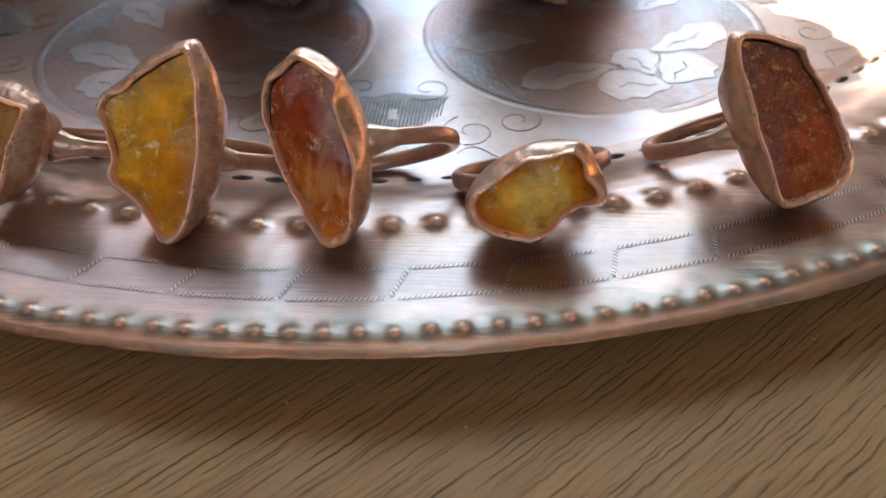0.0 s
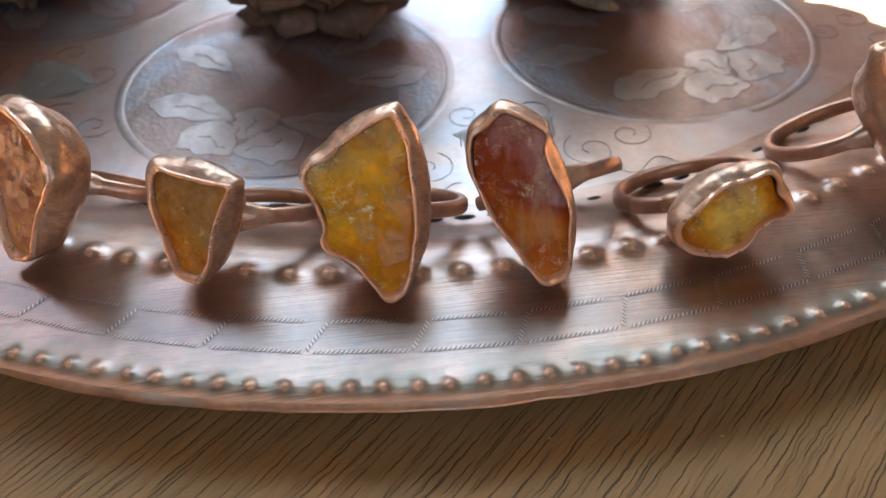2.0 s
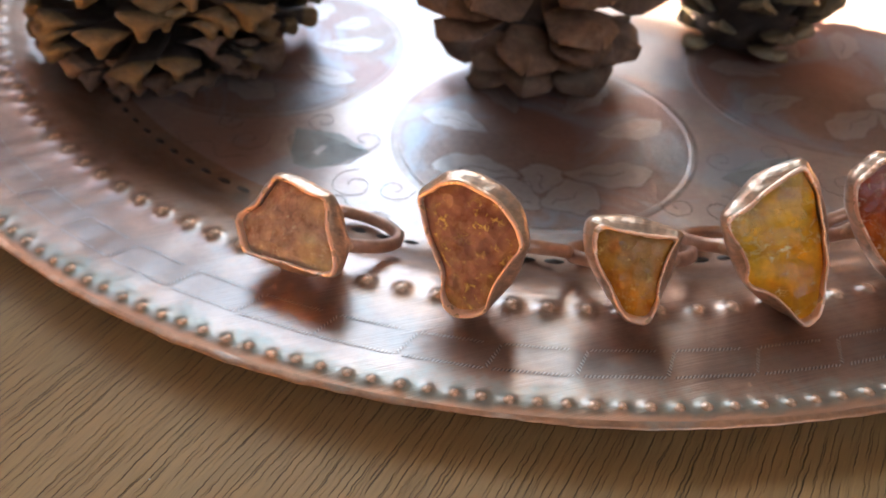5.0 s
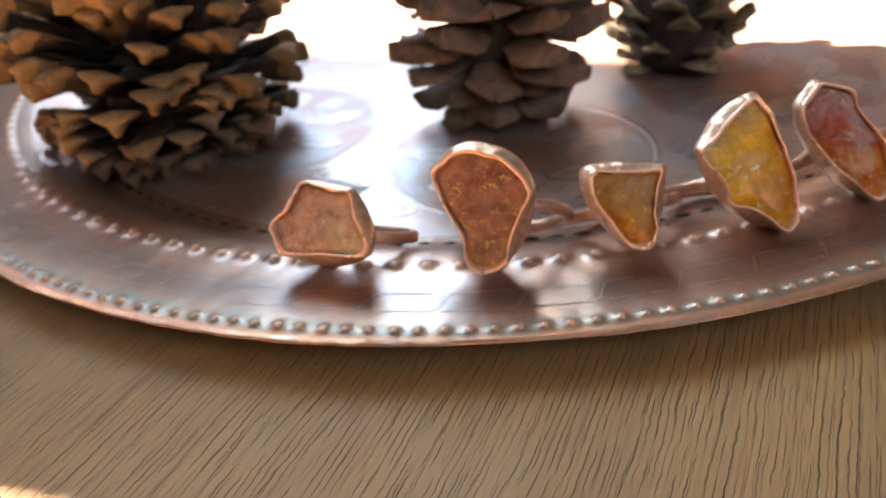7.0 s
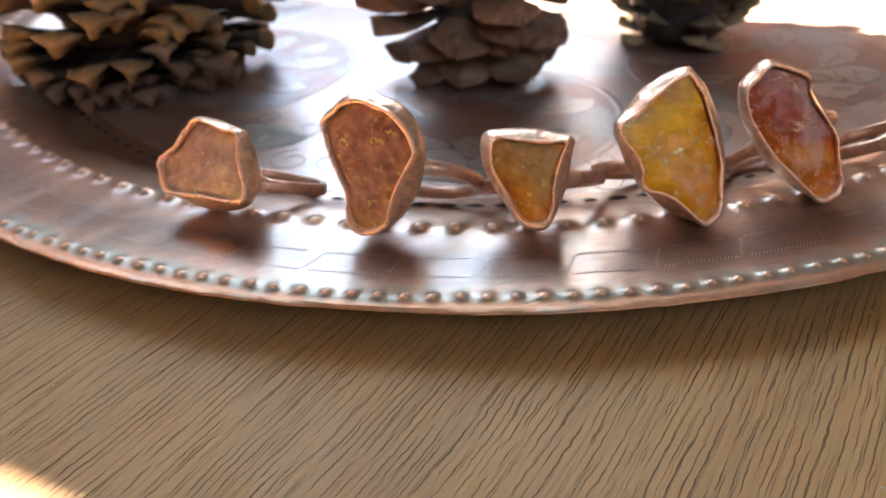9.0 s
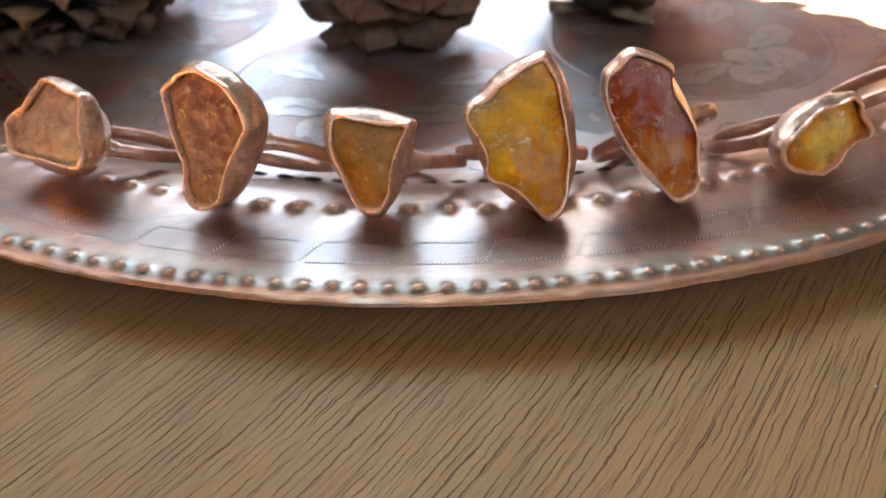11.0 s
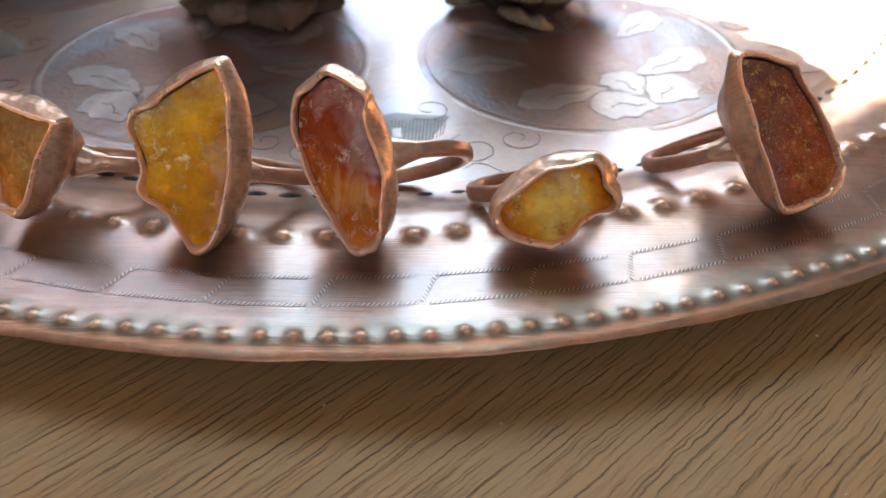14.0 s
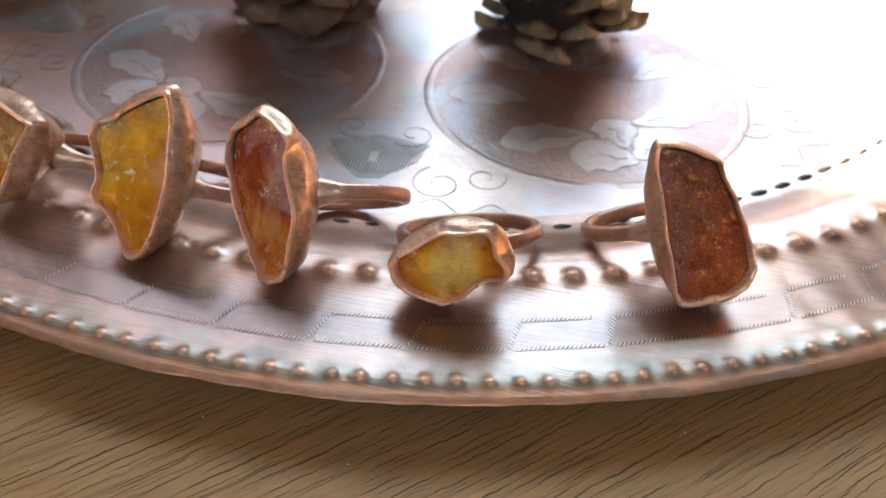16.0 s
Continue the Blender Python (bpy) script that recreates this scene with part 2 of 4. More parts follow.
def amber_material(name, tones, fleck, scale=100, spot=0.5, grain=0.0, along=(0.0, 26.0), milk=0.0, crazed=0.0, seed=0.0, blotch=0.6, core=0.0):
    """Raw amber: four tones, from the foot of the stone to its head, in soft clouds; milky veils, fine bright veins and
    flecks that also paint in glints, a chipped skin.
    """
    n = Nodes(name)
    v = n.coords((1, 1, 1), (0, 0, 0), (seed, seed * 1.7, seed * 0.6))
    o = n.coords()
    sep = n.add("ShaderNodeSeparateXYZ")
    n.link(o, sep.inputs[0])
    clouds = n.noise(v, scale, 4, 0.5, 0.5)
    f = n.math("ADD", n.math("MULTIPLY", n.math("SUBTRACT", clouds, 0.5), 1.7), 0.5)
    f = n.math("ADD", f, n.math("MULTIPLY", sep.outputs["X"], along[0]))
    f = n.math("ADD", f, n.math("MULTIPLY", sep.outputs["Y"], along[1]))
    if core:
        out = n.math("SQRT", n.math("ADD", n.math("POWER", sep.outputs["X"], 2.0), n.math("POWER", sep.outputs["Y"], 2.0)))
        f = n.math("ADD", f, n.math("MULTIPLY", n.math("SUBTRACT", out, 0.0042), core))
    col = n.ramp(f, [(0.12, tones[0]), (0.40, tones[1]), (0.62, tones[2]), (0.88, tones[3])])
    fine = n.noise(v, scale * 9, 4, 0.65, 0.6)
    col = n.mix(0.18, col, n.ramp(fine, [(0.35, tuple(0.45 * c for c in tones[1])), (0.7, tuple(min(1.0, 1.35 * c) for c in tones[2]))]))
    deep = n.noise(v, scale * 3.0, 6, 0.6, 0.15)
    col = n.mix(blotch, col, n.ramp(deep, [(0.34, (0.58, 0.36, 0.20)), (0.46, (0.98, 0.94, 0.9)), (0.54, (1.05, 1.05, 1.0)), (0.66, (1.42, 1.42, 1.3))]), "MULTIPLY")
    # pale flecks and threads: inclusions, with glints on chipped edges painted in
    patch = n.ramp(n.noise(v, scale * 2.0, 3, 0.55), [(0.47, 0.0), (0.56, 1.0)])
    vein_n = n.noise(v, scale * 5, 4, 0.6, 0.2)
    chip = n.ramp(n.noise(v, scale * 7, 5, 0.62, 0.3), [(0.54, 0.0), (0.64, 1.0)])
    mark = n.math("MULTIPLY", chip, patch)
    col = n.mix(n.math("MULTIPLY", mark, spot), col, fleck)
    wander = n.noise(v, scale * 4.5, 4, 0.6, 0.5)
    thread = n.ramp(n.math("ABSOLUTE", n.math("SUBTRACT", wander, 0.5)), [(0.003, 1.0), (0.026, 0.0)])
    thread = n.math("MULTIPLY", thread, n.ramp(n.noise(v, scale * 1.7, 2, 0.5), [(0.52, 0.0), (0.62, 1.0)]))
    col = n.mix(n.math("MULTIPLY", thread, 0.38 * spot), col, fleck)
    if milk:
        veil = n.ramp(n.noise(n.coords((1, 0.35, 1), (0, 0, 35), (seed + 3, 0, 0)), scale * 2.6, 4, 0.6, 0.8), [(0.54, 0.0), (0.70, 1.0)])
        col = n.mix(n.math("MULTIPLY", veil, milk), col, (0.85, 0.70, 0.40))
    if crazed:
        net = n.ramp(n.voronoi(n.coords((1, 0.8, 1), (0, 0, 20), (seed, 0, 0)), scale * 5.5, "DISTANCE_TO_EDGE"), [(0.0, 1.0), (0.09, 0.0)])
        net = n.math("MULTIPLY", net, n.ramp(f, [(0.45, 0.15), (0.65, 1.0)]))
        col = n.mix(n.math("MULTIPLY", net, crazed), col, tuple(0.35 * c for c in tones[2]))
    if grain:
        g = n.voronoi(v, 2700)
        col = n.mix(n.math("MULTIPLY", n.math("MULTIPLY", n.ramp(g, [(0.15, 1.0), (0.38, 0.0)]), n.ramp(fine, [(0.42, 0.1), (0.6, 1.0)])), grain), col, fleck)
    nor = n.bump(n.voronoi(v, scale * 4.5), 0.45, 0.0006)
    nor = n.bump(deep, 0.25, 0.0008, nor)
    nor = n.bump(vein_n, 0.15, 0.0005, nor)
    nor = n.bump(mark, 0.4, 0.0003, nor)
    nor = n.bump(thread, 0.5, 0.0003, nor)
    nor = n.bump(fine, 0.12, 0.00012, nor)
    mat = n.done(col, n.ramp(fine, [(0.35, 0.08), (0.7, 0.24)]), 0.0, nor)
    b = n.bsdf.inputs
    b["Subsurface Weight"].default_value = 0.15
    b["Subsurface Radius"].default_value = (1.0, 0.45, 0.12)
    b["Subsurface Scale"].default_value = 0.0012
    b["IOR"].default_value = 1.45
    b["Specular IOR Level"].default_value = 0.25
    return mat


def scale_material(name, wood, tip):
    n = Nodes(name)
    v = n.coords()
    rnd = n.add("ShaderNodeObjectInfo").outputs["Random"]
    g = n.noise(v, 420, 5, 0.65)
    lines = n.noise(n.coords((1500, 160, 1500)), 1.0, 3, 0.6)
    col = n.mix(n.ramp(g, [(0.3, 0.0), (0.7, 1.0)]), wood, tip)
    col = n.mix(n.math("MULTIPLY", lines, 0.5), col, tuple(0.35 * c for c in wood))
    hsv = n.add("ShaderNodeHueSaturation")
    n.link(n.mix(n.math("MULTIPLY", n.ramp(n.noise(v, 160, 4, 0.65), [(0.55, 0.0), (0.72, 1.0)]), 0.3), col, (0.34, 0.25, 0.17)), hsv.inputs["Color"])
    n.link(n.math("ADD", n.math("MULTIPLY", rnd, 0.5), 0.75), hsv.inputs["Value"])
    nor = n.bump(lines, 0.7, 0.0006)
    nor = n.bump(g, 0.6, 0.0007, nor)
    return n.done(hsv.outputs["Color"], 0.72, 0.0, nor)


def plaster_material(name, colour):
    n = Nodes(name)
    v = n.coords()
    g = n.noise(v, 6, 5, 0.6)
    col = n.mix(n.math("MULTIPLY", g, 0.25), colour, tuple(0.7 * c for c in colour))
    return n.done(col, 0.85, 0.0, n.bump(n.noise(v, 140, 3, 0.6), 0.2, 0.002))


WOOD = wood_material()
COPPER_TRAY = copper_material("antiqued_tray_copper", (0.52, 0.278, 0.172), (0.21, 0.102, 0.063), 0.26, brushed=1.6, patina=0.22, mottled=0.9, bumpy=0.5, metal=0.66, blot=140, dent=80, gloss=0.66, rim=True)
COPPER_ETCHED = copper_material("etched_matt_copper", (0.44, 0.255, 0.18), (0.17, 0.095, 0.066), 0.34, brushed=0.5, mottled=0.9, bumpy=0.8, metal=0.55, dent=70, gloss=0.35, tarnish=1.0, stipple=0.25)
COPPER_WELL = copper_material("worn_well_copper", (0.62, 0.385, 0.275), (0.29, 0.168, 0.114), 0.32, brushed=0.8, patina=0.15, mottled=0.9, bumpy=0.8, metal=0.55, blot=90, dent=65, gloss=0.75, tarnish=0.8)
COPPER_LEAF = copper_material("polished_leaf_copper", (0.56, 0.43, 0.36), (0.33, 0.235, 0.185), 0.36, mottled=0.9, bumpy=0.9, metal=0.6, dent=150, gloss=0.5, tarnish=0.5)
COPPER_HOOP = copper_material("rubbed_hoop_copper", (0.47, 0.31, 0.235), (0.23, 0.145, 0.105), 0.36, mottled=0.9, bumpy=0.9, metal=0.55, blot=110, dent=90, gloss=0.4, tarnish=1.0)
COPPER_HATCH = copper_material("grey_hatched_copper", (0.40, 0.34, 0.29), (0.22, 0.18, 0.15), 0.45, mottled=0.9, bumpy=0.5, metal=0.4, blot=160)
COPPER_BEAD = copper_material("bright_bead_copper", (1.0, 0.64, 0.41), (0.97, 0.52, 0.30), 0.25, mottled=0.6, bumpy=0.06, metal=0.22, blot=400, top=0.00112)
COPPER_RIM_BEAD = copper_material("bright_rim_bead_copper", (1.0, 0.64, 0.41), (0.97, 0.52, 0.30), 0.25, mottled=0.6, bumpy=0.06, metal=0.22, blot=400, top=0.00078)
COPPER_RIM = copper_material("worn_rim_copper", (0.82, 0.42, 0.24), (0.36, 0.185, 0.105), 0.34, patina=0.45, mottled=0.9, bumpy=0.6, metal=0.7, dent=160)
COPPER_BEZEL = copper_material("bezel_copper", (0.96, 0.56, 0.345), (0.16, 0.110, 0.080), 0.29, brushed=0.9, patina=0.5, mottled=0.7, bumpy=0.95, metal=0.62, blot=120, dent=320, gloss=0.1)
COPPER_LIP = copper_material("burnished_lip_copper", (1.0, 0.61, 0.39), (0.86, 0.46, 0.28), 0.28, mottled=0.8, bumpy=0.7, metal=0.42, blot=400, dent=600)
COPPER_BAND = copper_material("band_copper", (0.74, 0.42, 0.28), (0.38, 0.20, 0.13), 0.33, mottled=0.9, bumpy=0.12, metal=0.6, blot=180, dent=200)
COPPER_DARK = copper_material("dark_mark_copper", (0.12, 0.085, 0.07), (0.04, 0.03, 0.025), 0.5, bumpy=0.1)
COPPER_GROOVE = copper_material("stamped_groove_copper", (0.17, 0.112, 0.088), (0.085, 0.056, 0.044), 0.45, bumpy=0.1)
COPPER_TICK = copper_material("stamped_mark_copper", (0.62, 0.47, 0.39), (0.36, 0.26, 0.21), 0.36, mottled=1.0, bumpy=0.1)


# ---------------------------------------------------------------- mesh helpers
def mesh_from(name, verts, faces, mats, slots=None, smooth=True):
    me = bpy.data.meshes.new(name)
    me.from_pydata([tuple(v) for v in verts], [], faces)
    for m in mats if isinstance(mats, (list, tuple)) else [mats]:
        me.materials.append(m)
    if slots is not None:
        me.polygons.foreach_set("material_index", slots)
    me.polygons.foreach_set("use_smooth", [smooth] * len(faces))
    me.update()
    return me


def part_of(name, mesh, parent, label="", m=None):
    ob = new(name, mesh)
    ob.parent = parent
    if m is not None:
        ob.matrix_basis = m
    return tagged(ob, label) if label else ob


def thing(name, label, category, group="", m=None, kind=""):
    ob = new(name)
    ob.empty_display_size = 0.01
    if m is not None:
        ob.matrix_world = m
    return tagged(ob, label, category, group, kind)


def loft(loops, close_first=False, close_last=False):
    """Skins closed loops of equal length into faces."""
    k = len(loops[0])
    verts = [p for loop in loops for p in loop]
    faces = []
    for i in range(len(loops) - 1):
        for j in range(k):
            faces.append((i * k + j, i * k + (j + 1) % k, (i + 1) * k + (j + 1) % k, (i + 1) * k + j))
    if close_first:
        faces.append(tuple(reversed(range(k))))
    if close_last:
        faces.append(tuple(range((len(loops) - 1) * k, len(loops) * k)))
    return verts, faces


def rounded(points, count, smoothness=0.5):
    """A closed Catmull-Rom curve through points, as count points evenly spaced along it."""
    p = [Vector(q) for q in points]
    n = len(p)
    raw = []
    for i in range(n):
        a, b, c, d = p[i - 1], p[i], p[(i + 1) % n], p[(i + 2) % n]
        for s in range(8):
            t = s / 8
            m1, m2 = (c - a) * smoothness, (d - b) * smoothness
            raw.append((2 * t**3 - 3 * t**2 + 1) * b + (t**3 - 2 * t**2 + t) * m1 + (-2 * t**3 + 3 * t**2) * c + (t**3 - t**2) * m2)
    lengths = [0.0]
    for i in range(len(raw)):
        lengths.append(lengths[-1] + (raw[(i + 1) % len(raw)] - raw[i]).length)
    out, j = [], 0
    for s in range(count):
        want = lengths[-1] * s / count
        while lengths[j + 1] < want:
            j += 1
        f = (want - lengths[j]) / max(1e-9, lengths[j + 1] - lengths[j])
        out.append(raw[j].lerp(raw[(j + 1) % len(raw)], f))
    return out


def tube(points, radius, sides=6, closed=False):
    """A round wire along points; returns verts and faces."""
    pts = [Vector(p) for p in points]
    n = len(pts)
    loops = []
    for i, p in enumerate(pts):
        a = pts[i - 1] if (closed or i) else p
        b = pts[(i + 1) % n] if (closed or i < n - 1) else p
        d = (b - a).normalized()
        side = d.cross(Vector((0, 0, 1)))
        side = side.normalized() if side.length > 1e-6 else Vector((1, 0, 0))
        up = side.cross(d)
        loops.append([p + radius * (math.cos(2 * math.pi * k / sides) * side + math.sin(2 * math.pi * k / sides) * up) for k in range(sides)])
    if closed:
        loops.append(loops[0])
    return loft(loops, not closed, not closed)


# ---------------------------------------------------------------- the room around the table
def box_mesh(name, x0, x1, y0, y1, z0, z1, mat):
    v = [(x, y, z) for x in (x0, x1) for y in (y0, y1) for z in (z0, z1)]
    f = [(0, 1, 3, 2), (4, 6, 7, 5), (0, 4, 5, 1), (2, 3, 7, 6), (0, 2, 6, 4), (1, 5, 7, 3)]
    return mesh_from(name, v, f, mat, smooth=False)


PLASTER = plaster_material("dark_window_wall", (0.11, 0.085, 0.065))
DIM_WALL = plaster_material("dim_wall_plaster", (0.70, 0.65, 0.58))
FLOORING = plaster_material("brown_flooring", (0.32, 0.24, 0.17))


def setting(name, mesh, label, category):
    return tagged(new(name, mesh), label, category, kind="structure")


WX0, WX1 = -2.4, 2.0
# the window wall: a tall pane, and two smaller ones that the sun falls through
# unseen; its dark colour and two low blocks are added to trim bright reflections
for nm, (x0, x1, z0, z1) in {"wall_north_sill": (WX0, WX1, -0.75, 0.12), "wall_north_head": (WX0, WX1, 0.74, 1.8), "wall_north_lintel": (-0.18, 0.165, 0.66, 0.74),
                             "wall_north_light_block": (-0.18, -0.11, 0.12, 0.30), "wall_north_west": (WX0, -0.90, 0.12, 0.74), "wall_north_sky_block": (-0.90, -0.18, 0.12, 0.25),
                             "wall_north_post": (-0.599, -0.484, 0.25, 0.74), "wall_north_east": (0.165, WX1, 0.12, 0.74)}.items():
    setting(nm, box_mesh(nm, x0, x1, 0.50, 0.62, z0, z1, PLASTER), "unseen dark wall that shapes the light from the window openings", "wall")
# unseen wall, added to keep the low sky out of the tray's reflections
setting("wall_outside_blocker", box_mesh("wall_outside_blocker", WX0, -0.185, 0.95, 1.05, -0.75, 0.70, DIM_WALL), "unseen wall added outside to block low sky reflections", "wall")
# the south wall's opening is made up to hold the fill lamp
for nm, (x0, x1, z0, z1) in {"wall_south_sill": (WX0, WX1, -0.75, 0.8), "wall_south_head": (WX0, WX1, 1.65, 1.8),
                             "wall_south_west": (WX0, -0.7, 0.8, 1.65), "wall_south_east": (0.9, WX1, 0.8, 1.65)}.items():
    setting(nm, box_mesh(nm, x0, x1, -1.5, -1.4, z0, z1, DIM_WALL), "plain plastered wall round an added opening for the fill light", "wall")
setting("wall_west", box_mesh("wall_west", WX0 - 0.1, WX0, -1.4, 0.50, -0.75, 1.8, DIM_WALL), "plain plastered side wall", "wall")
setting("wall_east", box_mesh("wall_east", WX1, WX1 + 0.1, -1.4, 0.50, -0.75, 1.8, DIM_WALL), "plain plastered side wall", "wall")
setting("ceiling", box_mesh("ceiling", WX0, WX1, -1.4, 0.50, 1.8, 1.9, DIM_WALL), "plain pale plastered ceiling", "ceiling")
setting("floor", box_mesh("floor", WX0, WX1, -1.4, 0.50, -0.85, -0.75, FLOORING), "plain brown floor", "floor")


def table():
    t = thing("table", "weathered brown oak table with open dark grain", "table", m=pose(0, 0, 0))
    top = box_mesh("tabletop", -0.75, 0.65, -0.45, 0.49, -0.03, 0.0, WOOD)
    part_of("tabletop", top, t)
    leg = box_mesh("leg", -0.03, 0.03, -0.03, 0.03, -0.75, -0.03, WOOD)
    for x, y in ((-0.69, -0.39), (0.59, -0.39), (-0.69, 0.43), (0.59, 0.43)):
        part_of("leg", leg, t, m=pose(x, y, 0))
    return t


table()

# ---------------------------------------------------------------- the copper tray
TRAY_X, TRAY_Y = -0.0134, 0.2075
FLOOR_Z, BORDER_Z = 0.0010, 0.0060
R_INNER, R_OUTER = 0.1222, 0.1386


def tray():
    t = thing("copper_tray", "round antiqued copper tray with beaded rim and engraved medallions", "tray", m=pose(TRAY_X, TRAY_Y, 0))
    well = [(0.0005, 1.0), (0.02, 1.0), (0.04, 1.0), (0.06, 1.0), (0.08, 1.0), (0.095, 1.0), (0.104, 1.0)]
    border = [(0.104, 1.0), (0.1075, 1.05), (0.1095, 1.6), (0.1120, 3.0), (0.1150, 4.9), (0.1172, 5.75), (0.1195, 6.0), (0.1222, 6.05),
              (0.1260, 5.98), (0.1300, 5.93), (0.1340, 5.95), (0.1358, 6.0), (0.1372, 6.0), (0.1386, 5.97), (0.1394, 5.88), (0.1404, 5.72)]
    under = [(0.1411, 5.24), (0.1397, 5.20), (0.1370, 5.15), (0.1300, 5.2), (0.1195, 5.15), (0.1160, 4.4), (0.1115, 1.6), (0.1085, 0.3), (0.104, 0.2), (0.05, 0.2), (0.0005, 0.2)]
    edge = [(0.1404, 5.72), (0.1409, 5.61), (0.1413, 5.48), (0.14135, 5.36), (0.1411, 5.24)]
    # finely cut in front, coarser behind
    angles = list(np.arange(-168, -12, 0.115)) + list(np.arange(-12, 192, 0.7))
    angles = [radians(a) for a in angles]
    br, bz = [q[0] for q in border], [q[1] for q in border]

    def wave(r, a):
        c, q = math.cos(a), math.sin(a)
        return noise.noise((c * 3.1, q * 3.1, r * 8)) * 0.5 + noise.noise((c * 11, q * 11, 4 + r * 20)) * 0.3 + 0.22 * noise.noise((c * 34, q * 34, 9 + r * 60))

    def level(r, a):
        """Height of the beaten sheet, without its beads."""
        z = float(np.interp(r, br, bz)) / 1000
        return z + (0.0 if r < 0.1 else 0.00030 * wave(r, a))

    def ring(r, z):
        out = []
        for a in angles:
            w = wave(r, a)
            rr = r + ((0.0012 * w + 0.00010 * noise.noise((math.cos(a) * 60, math.sin(a) * 60, 2.0))) if r > 0.1405 else 0.0)
            out.append((rr * math.cos(a), rr * math.sin(a), z / 1000 + (0.0 if r < 0.1 else 0.00030 * w)))
        return out

    # two rows of beads punched up from below
    rng = random.Random(5)
    beads = []
    for count, radius, name, phase, sigma, height in ((152, R_INNER, "bead", 0.14, 0.00080, 0.00084), (254, R_OUTER, "rim_bead", 0.99, 0.00056, 0.00054)):
        for k in range(count):
            a = radians(-90 + phase + 360 * k / count + rng.uniform(-0.08, 0.08))
            r = radius + rng.uniform(-0.00010, 0.00010)
            sc, hz = rng.uniform(0.86, 1.1), rng.uniform(0.85, 1.12)
            beads.append((name, a, r, sigma, height, sc, hz))

    radii = [0.104, 0.1055, 0.1075, 0.1085, 0.1095, 0.1107, 0.112, 0.1135, 0.115, 0.1161, 0.1172, 0.1183]
    radii += list(np.arange(0.1190, 0.1256, 0.00024)) + [0.1265, 0.1278, 0.1290, 0.1300, 0.1312, 0.1325, 0.1340, 0.1350]
    radii += list(np.arange(0.1358, 0.14035, 0.00017)) + [0.1404]
    flat_angles = np.array([a if a <= math.pi else a - 2 * math.pi for a in angles])
    grid = np.array([[(r * math.cos(a), r * math.sin(a), level(r, a)) for a in angles] for r in radii])
    rr_all = np.array(radii)
    for name, a, r, sigma, height, sc, hz in beads:
        sg = sigma * sc
        rows = np.where(abs(rr_all - r) < 5.6 * sg)[0]
        turn = abs((flat_angles - a + math.pi) % (2 * math.pi) - math.pi)
        cols = np.where(turn * r < 5.6 * sg)[0]
        if len(rows) and len(cols):
            block = grid[np.ix_(rows, cols)]
            far = (block[..., 0] - r * math.cos(a)) ** 2 + (block[..., 1] - r * math.sin(a)) ** 2
            fade = np.clip((0.1404 - rr_all[rows]) / 0.0012, 0, 1)[:, None]
            block[..., 2] += fade * height * hz * (0.76 * np.exp(-far / (2 * sg * sg)) + 0.24 * np.exp(-far / (2 * (2.2 * sg) ** 2)))
            grid[np.ix_(rows, cols)] = block

    def sheet(name, lo, hi):
        n = len(angles)
        vv = grid[lo:hi + 1].reshape(-1, 3).tolist()
        ff = [(i * n + j, (i + 1) * n + j, (i + 1) * n + (j + 1) % n, i * n + (j + 1) % n) for i in range(hi - lo) for j in range(n)]
        return mesh_from(name, vv, ff, COPPER_TRAY)

    v, f = loft([ring(r, z) for r, z in reversed(well)], False, True)
    part_of("tray_well", mesh_from("tray_well", v, f, COPPER_WELL), t, "paler worn copper floor of the tray")
    cut = int(np.searchsorted(rr_all, 0.1358))
    part_of("tray_sheet", sheet("tray_sheet", 0, cut), t)
    part_of("rim_strip", sheet("rim_strip", cut, len(radii) - 1), t, "greenish tarnished strip under the rim beads")
    v, f = loft([ring(r, z) for r, z in edge])
    part_of("rim_edge", mesh_from("rim_edge", v, f, COPPER_RIM), t, "worn bright copper edge of the rim")
    v, f = loft([ring(r, z) for r, z in under], False, True)
    part_of("underside", mesh_from("underside", v, f, COPPER_ETCHED), t)

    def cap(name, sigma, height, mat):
        """The crown of a bead, worn bright and painted as if lit on top, a hair proud of the sheet."""
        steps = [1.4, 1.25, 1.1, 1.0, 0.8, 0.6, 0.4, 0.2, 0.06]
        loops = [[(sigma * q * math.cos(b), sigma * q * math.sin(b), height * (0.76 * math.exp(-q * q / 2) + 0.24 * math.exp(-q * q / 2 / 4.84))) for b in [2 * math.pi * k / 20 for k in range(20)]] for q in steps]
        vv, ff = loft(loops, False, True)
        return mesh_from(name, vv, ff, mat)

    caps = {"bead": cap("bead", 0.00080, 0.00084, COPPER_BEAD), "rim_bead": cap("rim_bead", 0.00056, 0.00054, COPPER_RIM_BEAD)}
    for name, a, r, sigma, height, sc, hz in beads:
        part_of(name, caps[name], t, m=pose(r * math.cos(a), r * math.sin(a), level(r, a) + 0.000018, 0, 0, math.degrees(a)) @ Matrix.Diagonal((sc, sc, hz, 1)))

